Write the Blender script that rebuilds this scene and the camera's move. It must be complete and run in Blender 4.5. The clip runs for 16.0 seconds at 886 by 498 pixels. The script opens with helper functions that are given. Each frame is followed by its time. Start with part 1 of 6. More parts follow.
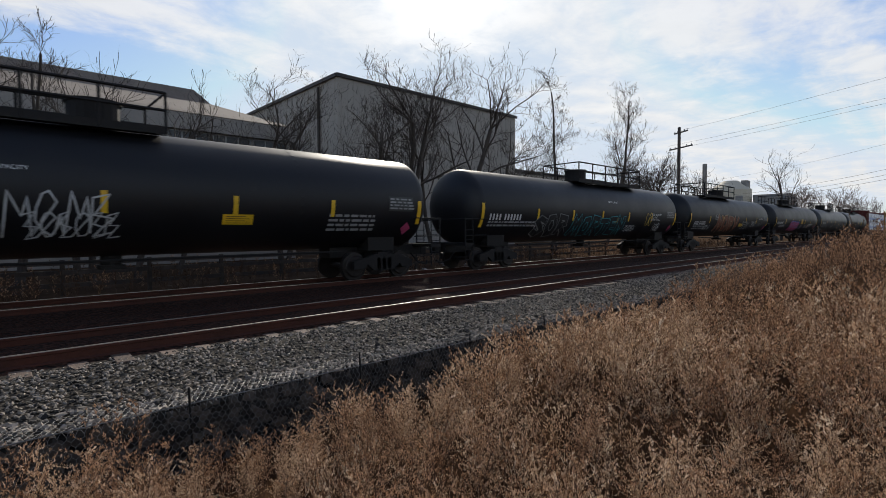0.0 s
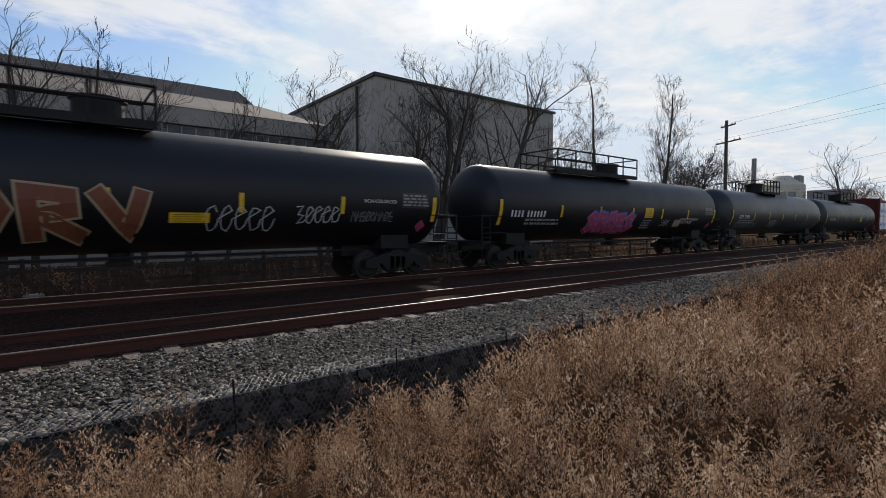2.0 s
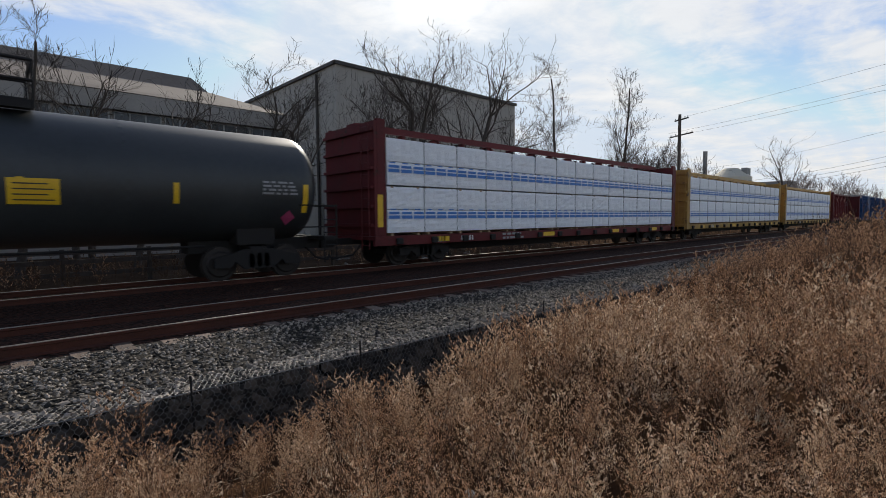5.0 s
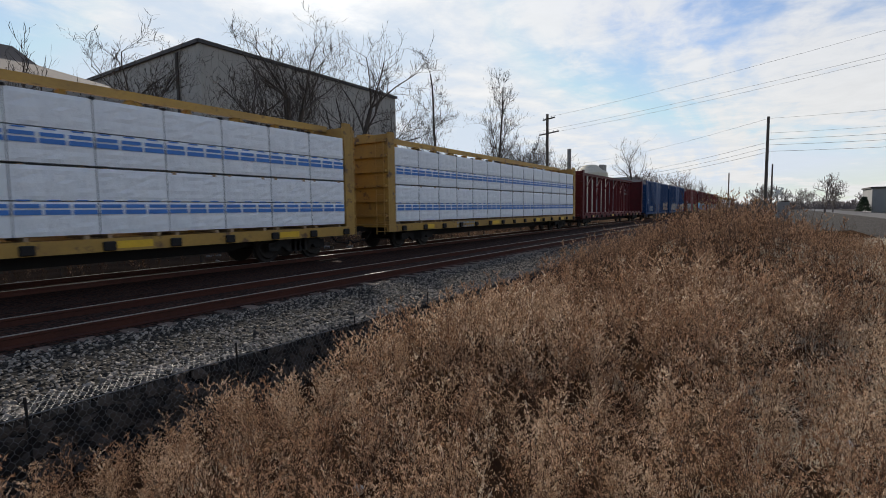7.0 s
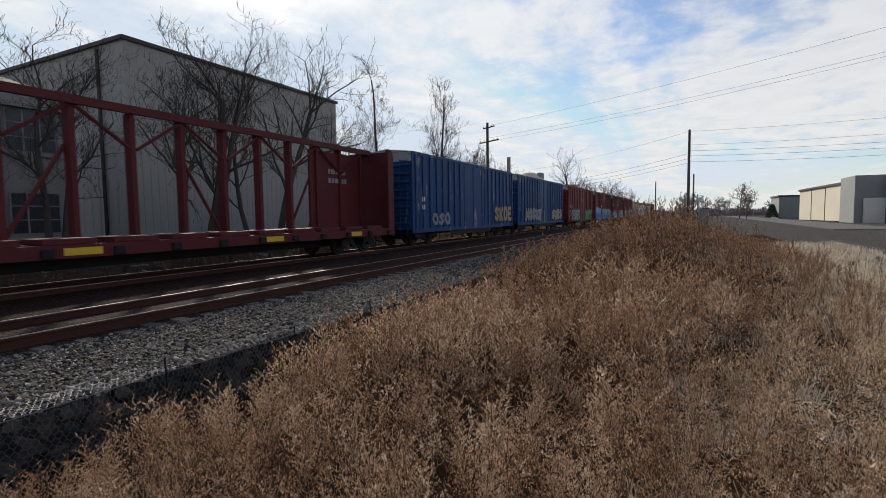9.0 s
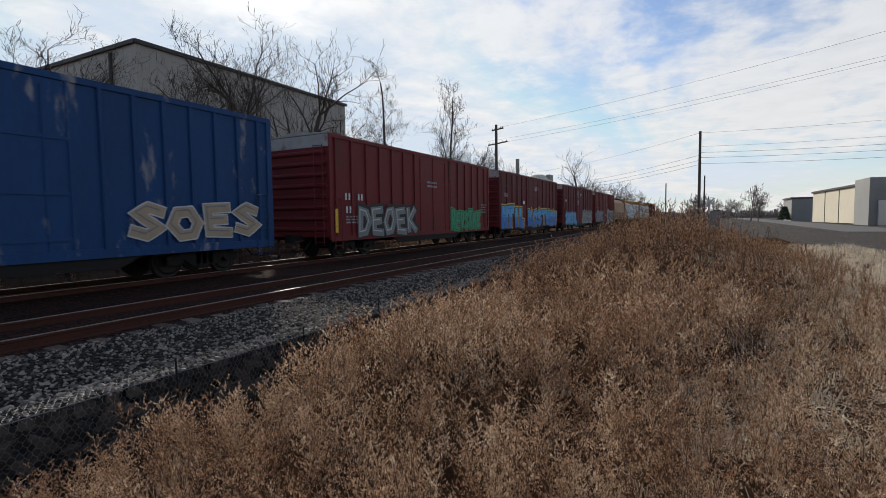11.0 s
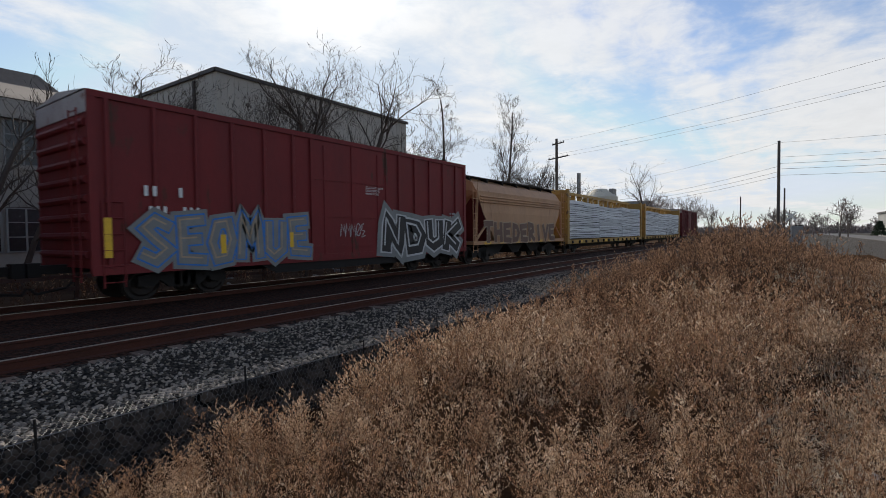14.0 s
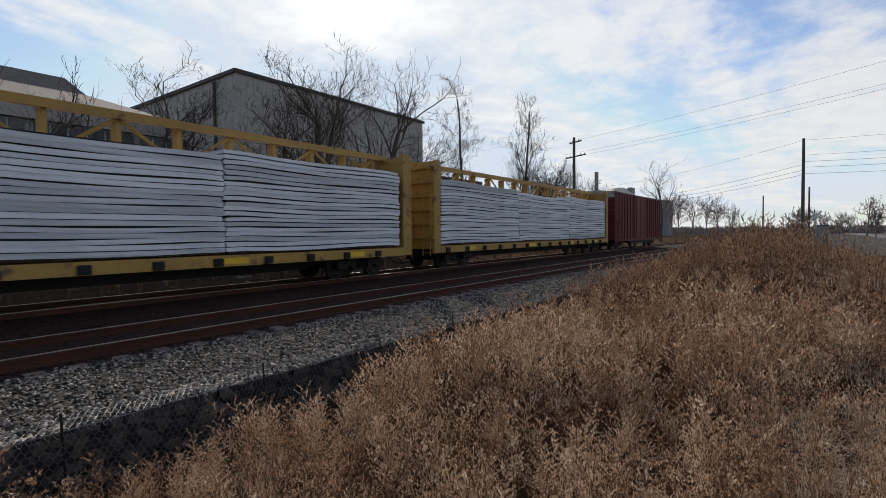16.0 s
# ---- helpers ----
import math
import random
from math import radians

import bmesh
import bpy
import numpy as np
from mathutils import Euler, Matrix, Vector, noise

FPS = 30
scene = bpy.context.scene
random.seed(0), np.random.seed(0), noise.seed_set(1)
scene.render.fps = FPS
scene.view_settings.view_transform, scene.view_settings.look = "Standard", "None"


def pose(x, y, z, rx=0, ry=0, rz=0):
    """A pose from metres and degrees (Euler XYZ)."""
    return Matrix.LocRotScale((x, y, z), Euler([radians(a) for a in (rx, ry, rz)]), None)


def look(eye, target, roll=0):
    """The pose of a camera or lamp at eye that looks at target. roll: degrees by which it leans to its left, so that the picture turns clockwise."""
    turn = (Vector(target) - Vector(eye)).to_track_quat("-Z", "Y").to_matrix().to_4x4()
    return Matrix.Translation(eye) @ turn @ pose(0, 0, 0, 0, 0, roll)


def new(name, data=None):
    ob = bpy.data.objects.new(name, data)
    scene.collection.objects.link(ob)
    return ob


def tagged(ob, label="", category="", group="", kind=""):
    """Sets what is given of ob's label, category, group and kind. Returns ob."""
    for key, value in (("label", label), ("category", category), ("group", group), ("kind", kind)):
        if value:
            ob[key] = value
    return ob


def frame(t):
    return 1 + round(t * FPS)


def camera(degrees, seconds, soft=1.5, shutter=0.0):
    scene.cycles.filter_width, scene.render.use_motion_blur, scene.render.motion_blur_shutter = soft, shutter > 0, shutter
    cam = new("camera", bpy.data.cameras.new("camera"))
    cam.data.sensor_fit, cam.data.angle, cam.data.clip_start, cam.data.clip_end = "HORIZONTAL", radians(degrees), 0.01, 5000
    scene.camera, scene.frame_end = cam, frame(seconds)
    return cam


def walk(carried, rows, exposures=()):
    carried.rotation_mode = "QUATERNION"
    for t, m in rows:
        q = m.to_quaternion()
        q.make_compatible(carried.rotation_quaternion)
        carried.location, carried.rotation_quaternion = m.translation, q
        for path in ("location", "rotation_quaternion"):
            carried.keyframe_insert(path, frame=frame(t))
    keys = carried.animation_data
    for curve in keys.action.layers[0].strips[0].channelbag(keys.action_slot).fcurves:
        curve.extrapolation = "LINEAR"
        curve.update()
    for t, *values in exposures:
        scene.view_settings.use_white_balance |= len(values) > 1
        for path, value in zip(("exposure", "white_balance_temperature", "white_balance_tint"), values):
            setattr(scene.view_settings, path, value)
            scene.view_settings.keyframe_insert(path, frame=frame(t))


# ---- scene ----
cam = camera(84.40, 16.0, 0.75, 0.08)
EYE = 1.556
PATH = [
    (0.0, pose(0, 0, EYE, 87.755, 0.307, -42.724)),
    (0.5, pose(0, 0, EYE, 87.715, 0.266, -41.181)),
    (1.0, pose(0, 0, EYE, 87.662, 0.242, -40.050)),
    (1.5, pose(0, 0, EYE, 87.595, 0.273, -39.217)),
    (2.0, pose(0, 0, EYE, 87.479, 0.277, -38.462)),
    (2.5, pose(0, 0, EYE, 87.312, 0.302, -37.823)),
    (3.0, pose(0, 0, EYE, 87.007, 0.269, -37.442)),
    (5.5, pose(0, 0, EYE, 86.156, 0.612, -45.749)),
    (6.0, pose(0, 0, EYE, 85.860, 0.715, -49.321)),
    (6.5, pose(0, 0, EYE, 85.678, 0.727, -53.048)),
    (7.0, pose(0, 0, EYE, 85.430, 0.747, -56.406)),
    (7.5, pose(0, 0, EYE, 85.454, 0.772, -59.021)),
    (8.0, pose(0, 0, EYE, 85.845, 0.791, -60.747)),
    (8.5, pose(0, 0, EYE, 86.009, 0.764, -62.034)),
    (9.0, pose(0, 0, EYE, 86.110, 0.766, -63.133)),
    (11.5, pose(0, 0, EYE, 86.546, 0.652, -61.199)),
    (12.0, pose(0, 0, EYE, 86.772, 0.641, -59.770)),
    (12.5, pose(0, 0, EYE, 87.316, 0.663, -58.275)),
    (13.0, pose(0, 0, EYE, 87.765, 0.648, -56.986)),
    (13.5, pose(0, 0, EYE, 88.035, 0.651, -56.023)),
    (14.0, pose(0, 0, EYE, 88.201, 0.657, -55.262)),
    (14.5, pose(0, 0, EYE, 88.286, 0.639, -54.731)),
    (15.0, pose(0, 0, EYE, 88.342, 0.625, -54.320)),
    (15.5, pose(0, 0, EYE, 88.389, 0.602, -53.950)),
    (16.0, pose(0, 0, EYE, 88.130, 0.566, -53.371)),
]
walk(cam, PATH)

# ---- world, sun ----
SUN_AZ, SUN_EL = 47.0, 30.0
sun_dir = Vector((math.cos(radians(SUN_EL)) * math.cos(radians(SUN_AZ)), math.cos(radians(SUN_EL)) * math.sin(radians(SUN_AZ)), math.sin(radians(SUN_EL))))
sun = new("sun", bpy.data.lights.new("sun", "SUN"))
sun.data.energy, sun.data.angle, sun.data.color = 4.0, radians(2.5), (1.0, 0.92, 0.80)
sun.matrix_world = look((0, 0, 60), Vector((0, 0, 60)) - sun_dir)


def build_world():
    w = bpy.data.worlds.new("sky")
    w.use_nodes = True
    scene.world = w
    nt = w.node_tree
    nt.nodes.clear()
    N, Lk = nt.nodes.new, nt.links.new
    sky = N("ShaderNodeTexSky")
    sky.sky_type, sky.sun_disc = "NISHITA", False
    sky.sun_elevation, sky.sun_rotation = radians(SUN_EL), radians(90 - SUN_AZ)
    sky.air_density, sky.dust_density, sky.ozone_density = 1.0, 0.5, 1.6
    tc = N("ShaderNodeTexCoord")
    sep = N("ShaderNodeSeparateXYZ")
    Lk(tc.outputs["Generated"], sep.inputs[0])

    def m(op, a, b=None, c=None):
        n = N("ShaderNodeMath")
        n.operation = op
        for i, v in enumerate((a, b, c)):
            if v is None:
                continue
            if isinstance(v, (int, float)):
                n.inputs[i].default_value = v
            else:
                Lk(v, n.inputs[i])
        return n.outputs[0]

    # flat cloud deck: direction projected on a plane overhead
    zc = m("ADD", m("MAXIMUM", sep.outputs[2], 0.0), 0.10)
    comb = N("ShaderNodeCombineXYZ")
    Lk(m("DIVIDE", sep.outputs[0], zc), comb.inputs[0])
    Lk(m("DIVIDE", sep.outputs[1], zc), comb.inputs[1])
    mp = N("ShaderNodeMapping")
    mp.inputs["Rotation"].default_value = (0, 0, radians(CLOUD_TURN))
    mp.inputs["Scale"].default_value = (0.34, 1.0, 1)
    mp.inputs["Location"].default_value = (CLOUD_SHIFT, 0.7, 0)
    Lk(comb.outputs[0], mp.inputs[0])

    def noise_of(scale, detail, rough, src, dist=0.0):
        n = N("ShaderNodeTexNoise")
        n.inputs["Scale"].default_value, n.inputs["Detail"].default_value = scale, detail
        n.inputs["Roughness"].default_value, n.inputs["Distortion"].default_value = rough, dist
        Lk(src, n.inputs["Vector"])
        return n.outputs["Fac"]

    a = noise_of(0.85, 9, 0.56, mp.outputs[0], 0.5)
    b = noise_of(4.5, 7, 0.62, comb.outputs[0], 0.3)
    dot = N("ShaderNodeVectorMath")
    dot.operation = "DOT_PRODUCT"
    nrm = N("ShaderNodeVectorMath")
    nrm.operation = "NORMALIZE"
    Lk(tc.outputs["Generated"], nrm.inputs[0])
    Lk(nrm.outputs[0], dot.inputs[0])
    dot.inputs[1].default_value = sun_dir
    near = m("MAXIMUM", dot.outputs["Value"], 0.0)
    glow = m("POWER", near, 110.0)
    wide = m("POWER", near, 4.0)
    cover = m("ADD", m("ADD", m("MULTIPLY", a, 1.5), m("MULTIPLY", b, 0.42)), m("ADD", m("MULTIPLY", wide, 0.05), m("MULTIPLY", glow, 0.06)))
    ramp = N("ShaderNodeMapRange")
    ramp.interpolation_type = "SMOOTHSTEP"
    ramp.inputs["From Min"].default_value, ramp.inputs["From Max"].default_value = 0.885, 1.15
    Lk(cover, ramp.inputs["Value"])
    haze = m("POWER", m("SUBTRACT", 1.0, m("MINIMUM", m("MAXIMUM", sep.outputs[2], 0.0), 1.0)), 9.0)
    fac = m("MINIMUM", m("ADD", m("MULTIPLY", ramp.outputs[0], 0.85), m("MULTIPLY", haze, 0.52)), 0.95)
    level = m("ADD", m("ADD", m("ADD", 5.0, m("MULTIPLY", b, 1.3)), m("MULTIPLY", wide, 0.95)), m("MULTIPLY", glow, 4.0))
    cloud = N("ShaderNodeMix")
    cloud.data_type = "RGBA"
    white = N("ShaderNodeVectorMath")
    white.operation = "SCALE"
    white.inputs[0].default_value = (1.0, 1.0, 1.0)
    Lk(level, white.inputs["Scale"])
    boost = N("ShaderNodeVectorMath")
    boost.operation = "MULTIPLY"
    boost.inputs[1].default_value = (0.77, 0.815, 0.90)
    Lk(sky.outputs[0], boost.inputs[0])
    cap = N("ShaderNodeVectorMath")
    cap.operation = "MINIMUM"
    cap.inputs[1].default_value = (4.6, 5.3, 6.2)
    Lk(boost.outputs[0], cap.inputs[0])
    Lk(fac, cloud.inputs["Factor"])
    Lk(cap.outputs[0], cloud.inputs["A"])
    Lk(white.outputs[0], cloud.inputs["B"])
    bg = N("ShaderNodeBackground")
    bg.inputs["Strength"].default_value = SKY
    Lk(cloud.outputs["Result"], bg.inputs["Color"])
    out = N("ShaderNodeOutputWorld")
    Lk(bg.outputs[0], out.inputs["Surface"])


SKY, CLOUD_TURN, CLOUD_SHIFT = 0.140, -40.0, 3.1
build_world()
scene.view_settings.exposure = 0.0

# ---- materials ----
MATS = {}


def mat(name, c1, c2=None, rough=0.7, metal=0.0, scale=3.0, fine=40.0, bump=0.2, stretch=(1, 1, 1), spread=0.35, spot=None, spot_at=0.62, island=0.0, spec=0.5, each=0.0):
    """Two-scale noise between c1 and c2, optional third colour in patches, fine bump."""
    if name in MATS:
        return MATS[name]
    ma = bpy.data.materials.new(name)
    ma.use_nodes = True
    nt = ma.node_tree
    N, Lk = nt.nodes.new, nt.links.new
    bs = nt.nodes["Principled BSDF"]
    bs.inputs["Metallic"].default_value = metal
    bs.inputs["Specular IOR Level"].default_value = spec
    c2 = c2 or tuple(v * (1 - spread) for v in c1)
    tc = N("ShaderNodeTexCoord")
    mp = N("ShaderNodeMapping")
    mp.inputs["Scale"].default_value = stretch
    Lk(tc.outputs["Object"], mp.inputs[0])

    def nz(s, d):
        n = N("ShaderNodeTexNoise")
        n.inputs["Scale"].default_value, n.inputs["Detail"].default_value, n.inputs["Roughness"].default_value = s, d, 0.62
        Lk(mp.outputs[0], n.inputs["Vector"])
        return n.outputs["Fac"]

    big, small = nz(scale, 5), nz(fine, 4)
    add = N("ShaderNodeMath")
    add.operation = "MULTIPLY_ADD"
    Lk(small, add.inputs[0])
    add.inputs[1].default_value = 0.5
    Lk(big, add.inputs[2])
    src = add.outputs[0]
    if island or each:
        ge = N("ShaderNodeNewGeometry") if island else N("ShaderNodeObjectInfo")
        k = N("ShaderNodeMath")
        k.operation = "MULTIPLY_ADD"
        Lk(ge.outputs["Random Per Island" if island else "Random"], k.inputs[0])
        k.inputs[1].default_value = island or each
        Lk(src, k.inputs[2])
        off = N("ShaderNodeMath")
        off.operation = "SUBTRACT"
        Lk(k.outputs[0], off.inputs[0])
        off.inputs[1].default_value = (island or each) / 2
        src = off.outputs[0]
    mr = N("ShaderNodeMapRange")
    mr.inputs["From Min"].default_value, mr.inputs["From Max"].default_value = 0.5, 1.0
    Lk(src, mr.inputs["Value"])
    mix = N("ShaderNodeMix")
    mix.data_type = "RGBA"
    Lk(mr.outputs[0], mix.inputs["Factor"])
    mix.inputs["A"].default_value, mix.inputs["B"].default_value = (*c2, 1), (*c1, 1)
    col = mix.outputs["Result"]
    if spot:
        sp = nz(scale * 2.3, 6)
        r = N("ShaderNodeMapRange")
        r.inputs["From Min"].default_value, r.inputs["From Max"].default_value = spot_at, spot_at + 0.08
        Lk(sp, r.inputs["Value"])
        mx = N("ShaderNodeMix")
        mx.data_type = "RGBA"
        Lk(r.outputs[0], mx.inputs["Factor"])
        Lk(col, mx.inputs["A"])
        mx.inputs["B"].default_value = (*spot, 1)
        col = mx.outputs["Result"]
    Lk(col, bs.inputs["Base Color"])
    rr = N("ShaderNodeMapRange")
    rr.inputs["To Min"].default_value, rr.inputs["To Max"].default_value = max(rough - 0.15, 0.05), min(rough + 0.15, 1)
    Lk(big, rr.inputs["Value"])
    Lk(rr.outputs[0], bs.inputs["Roughness"])
    if bump:
        bp = N("ShaderNodeBump")
        bp.inputs["Strength"].default_value, bp.inputs["Distance"].default_value = bump, 0.02
        Lk(small, bp.inputs["Height"])
        Lk(bp.outputs[0], bs.inputs["Normal"])
    MATS[name] = ma
    return ma


def gravel_mat(name, c1, c2, dark, cell):
    """Crushed stone: cells of many greys with dark joints and raised faces."""
    ma = bpy.data.materials.new(name)
    ma.use_nodes = True
    nt = ma.node_tree
    N, Lk = nt.nodes.new, nt.links.new
    bs = nt.nodes["Principled BSDF"]
    bs.inputs["Roughness"].default_value = 0.95
    bs.inputs["Specular IOR Level"].default_value = 0.15
    tc = N("ShaderNodeTexCoord")
    vo = N("ShaderNodeTexVoronoi")
    vo.inputs["Scale"].default_value = 1 / cell
    Lk(tc.outputs["Object"], vo.inputs["Vector"])
    nz = N("ShaderNodeTexNoise")
    nz.inputs["Scale"].default_value, nz.inputs["Detail"].default_value = 0.8, 5
    Lk(tc.outputs["Object"], nz.inputs["Vector"])
    sx = N("ShaderNodeSeparateColor")
    Lk(vo.outputs["Color"], sx.inputs[0])
    mix = N("ShaderNodeMix")
    mix.data_type = "RGBA"
    Lk(sx.outputs[0], mix.inputs["Factor"])
    mix.inputs["A"].default_value, mix.inputs["B"].default_value = (*c1, 1), (*c2, 1)
    mr = N("ShaderNodeMapRange")
    mr.inputs["From Min"].default_value, mr.inputs["From Max"].default_value = 0.35, 0.75
    Lk(vo.outputs["Distance"], mr.inputs["Value"])
    m2 = N("ShaderNodeMix")
    m2.data_type = "RGBA"
    Lk(mr.outputs[0], m2.inputs["Factor"])
    Lk(mix.outputs["Result"], m2.inputs["A"])
    m2.inputs["B"].default_value = (*dark, 1)
    m3 = N("ShaderNodeMix")
    m3.data_type, m3.blend_type = "RGBA", "MULTIPLY"
    m3.inputs["Factor"].default_value = 0.5
    Lk(m2.outputs["Result"], m3.inputs["A"])
    Lk(nz.outputs["Fac"], m3.inputs["B"])
    Lk(m3.outputs["Result"], bs.inputs["Base Color"])
    bp = N("ShaderNodeBump")
    bp.inputs["Strength"].default_value, bp.inputs["Distance"].default_value = 0.9, cell * 0.5
    bp.invert = True
    Lk(vo.outputs["Distance"], bp.inputs["Height"])
    Lk(bp.outputs[0], bs.inputs["Normal"])
    MATS[name] = ma
    return ma


M_BALLAST = gravel_mat("grey_ballast", (0.03, 0.025, 0.02), (0.12, 0.10, 0.08), (0.006, 0.005, 0.0045), 0.045)
M_DIRTY = gravel_mat("oily_ballast", (0.045, 0.019, 0.012), (0.095, 0.04, 0.025), (0.010, 0.0055, 0.004), 0.06)
M_LOT = gravel_mat("lot_gravel", (0.075, 0.065, 0.056), (0.14, 0.122, 0.105), (0.04, 0.034, 0.029), 0.09)
M_SOIL = mat("dry_soil", (0.075, 0.043, 0.025), (0.03, 0.017, 0.010), 0.95, scale=1.2, fine=25, bump=0.8, spot=(0.12, 0.08, 0.05), spot_at=0.66, spec=0.0)
M_WASTE = mat("waste_ground", (0.10, 0.066, 0.044), (0.05, 0.033, 0.022), 0.95, scale=0.6, fine=14, bump=0.9, spot=(0.15, 0.115, 0.085), spot_at=0.66, spec=0.0)
M_RAILSIDE = mat("rail_rust", (0.10, 0.03, 0.017), (0.05, 0.016, 0.009), 0.85, 0.2, scale=1.0, fine=30)
M_RAILTOP = mat("rail_polished_head", (0.44, 0.40, 0.36), (0.30, 0.27, 0.25), 0.5, 1.0, scale=0.8, fine=8, bump=0.02)
M_TIE = mat("weathered_tie", (0.17, 0.115, 0.085), (0.07, 0.045, 0.033), 0.9, scale=2, fine=18, stretch=(4, 0.5, 1), each=0.5)
M_STONE = mat("ballast_stone", (0.33, 0.275, 0.22), (0.02, 0.0165, 0.013), 0.85, scale=2, fine=30, bump=0.3, island=0.9)
M_WIRE = mat("galvanised_wire", (0.22, 0.22, 0.215), (0.13, 0.13, 0.127), 0.6, 0.3, bump=0)
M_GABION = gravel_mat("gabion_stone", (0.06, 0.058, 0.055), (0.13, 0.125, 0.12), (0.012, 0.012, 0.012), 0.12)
M_BLACK = mat("black_tank_paint", (0.008, 0.008, 0.0105), (0.005, 0.005, 0.0064), 0.5, scale=0.7, fine=9, bump=0.03, spot=(0.019, 0.018, 0.018), spot_at=0.68, spec=0.42)
M_GREYTANK = mat("grey_tank_paint", (0.04, 0.044, 0.045), (0.024, 0.026, 0.027), 0.45, scale=0.7, fine=9, bump=0.03)
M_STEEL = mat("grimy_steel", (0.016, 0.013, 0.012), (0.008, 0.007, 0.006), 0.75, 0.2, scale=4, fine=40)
M_WHEEL = mat("wheel_steel", (0.035, 0.028, 0.025), (0.018, 0.014, 0.012), 0.55, 0.4, scale=5)
M_YELLOW = mat("yellow_reflector", (0.80, 0.50, 0.02), (0.62, 0.36, 0.02), 0.4, scale=6, bump=0.02)
M_STENCIL = mat("faded_stencil", (0.34, 0.34, 0.34), (0.20, 0.20, 0.20), 0.7, scale=8, bump=0)
M_WHITE = mat("white_stencil", (0.74, 0.74, 0.72), (0.55, 0.55, 0.54), 0.6, scale=8, bump=0)
M_REDDISH = mat("oxide_red_paint", (0.19, 0.025, 0.026), (0.13, 0.019, 0.02), 0.6, spec=0.25, scale=0.8, fine=12, bump=0.05, stretch=(1, 1, 0.35), spot=(0.075, 0.032, 0.022), spot_at=0.62)
M_BROWNRED = mat("brown_red_paint", (0.155, 0.027, 0.029), (0.095, 0.018, 0.02), 0.65, spec=0.25, scale=0.8, fine=12, bump=0.05, stretch=(1, 1, 0.35), spot=(0.05, 0.026, 0.02), spot_at=0.6)
M_MAROON = mat("maroon_paint", (0.135, 0.02, 0.021), (0.08, 0.014, 0.015), 0.6, spec=0.25, scale=1, fine=14, bump=0.05, spot=(0.05, 0.024, 0.018), spot_at=0.62)
M_CBYEL = mat("faded_yellow_paint", (0.46, 0.27, 0.055), (0.30, 0.17, 0.045), 0.65, scale=1, fine=14, bump=0.05, spot=(0.14, 0.08, 0.04), spot_at=0.58)
M_BLUE = mat("blue_box_paint", (0.012, 0.062, 0.185), (0.008, 0.036, 0.11), 0.55, spec=0.25, scale=0.8, fine=12, bump=0.05, stretch=(1, 1, 0.3), spot=(0.22, 0.22, 0.24), spot_at=0.60)
M_TAN = mat("tan_hopper_paint", (0.50, 0.285, 0.15), (0.34, 0.175, 0.085), 0.6, scale=0.8, fine=10, bump=0.05, stretch=(1, 1, 0.3), spot=(0.24, 0.10, 0.045), spot_at=0.62)
M_ROOF = mat("galvanised_roof", (0.42, 0.41, 0.39), (0.27, 0.25, 0.24), 0.6, 0.2, scale=1, fine=14, spot=(0.20, 0.12, 0.08), spot_at=0.6)
M_WRAP = mat("white_lumber_wrap", (0.86, 0.87, 0.88), (0.76, 0.77, 0.79), 0.42, scale=1.6, fine=6, bump=1.0, stretch=(1.5, 1, 0.8), spec=0.3)
M_WRAPBLUE = mat("blue_wrap_print", (0.05, 0.21, 0.60), (0.035, 0.15, 0.44), 0.45, scale=3, bump=0.05)
M_BOARD = mat("pale_board_stack", (0.74, 0.75, 0.76), (0.42, 0.43, 0.44), 0.6, scale=2, fine=20, stretch=(0.3, 1, 6), each=0.5)
M_WOOD = mat("raw_lumber", (0.42, 0.29, 0.17), (0.26, 0.17, 0.10), 0.8, scale=3, fine=30, stretch=(0.3, 4, 4))
M_WALL = mat("beige_metal_siding", (0.36, 0.33, 0.29), (0.30, 0.275, 0.24), 0.6, scale=0.15, fine=2.0, bump=0.05, stretch=(1, 1, 0.2))
M_WALLWHITE = mat("pale_painted_block", (0.34, 0.31, 0.28), (0.25, 0.23, 0.205), 0.8, scale=0.3, fine=6, bump=0.1)
M_TRIM = mat("dark_roof_trim", (0.05, 0.04, 0.035), (0.03, 0.025, 0.022), 0.6)
M_SHEDROOF = mat("brown_shed_roof", (0.20, 0.165, 0.135), (0.13, 0.105, 0.085), 0.85, scale=0.3, fine=5, stretch=(1, 0.25, 1), bump=0.2)
M_GLASS = mat("dirty_window_glass", (0.05, 0.055, 0.06), (0.025, 0.028, 0.03), 0.25, scale=0.6, fine=5, bump=0.02, each=0.6)
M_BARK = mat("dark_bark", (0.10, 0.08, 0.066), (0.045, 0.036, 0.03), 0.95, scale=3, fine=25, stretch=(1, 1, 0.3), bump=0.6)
M_POLE = mat("weathered_pole_wood", (0.13, 0.105, 0.085), (0.07, 0.055, 0.045), 0.9, scale=2, fine=30, stretch=(6, 6, 0.4))


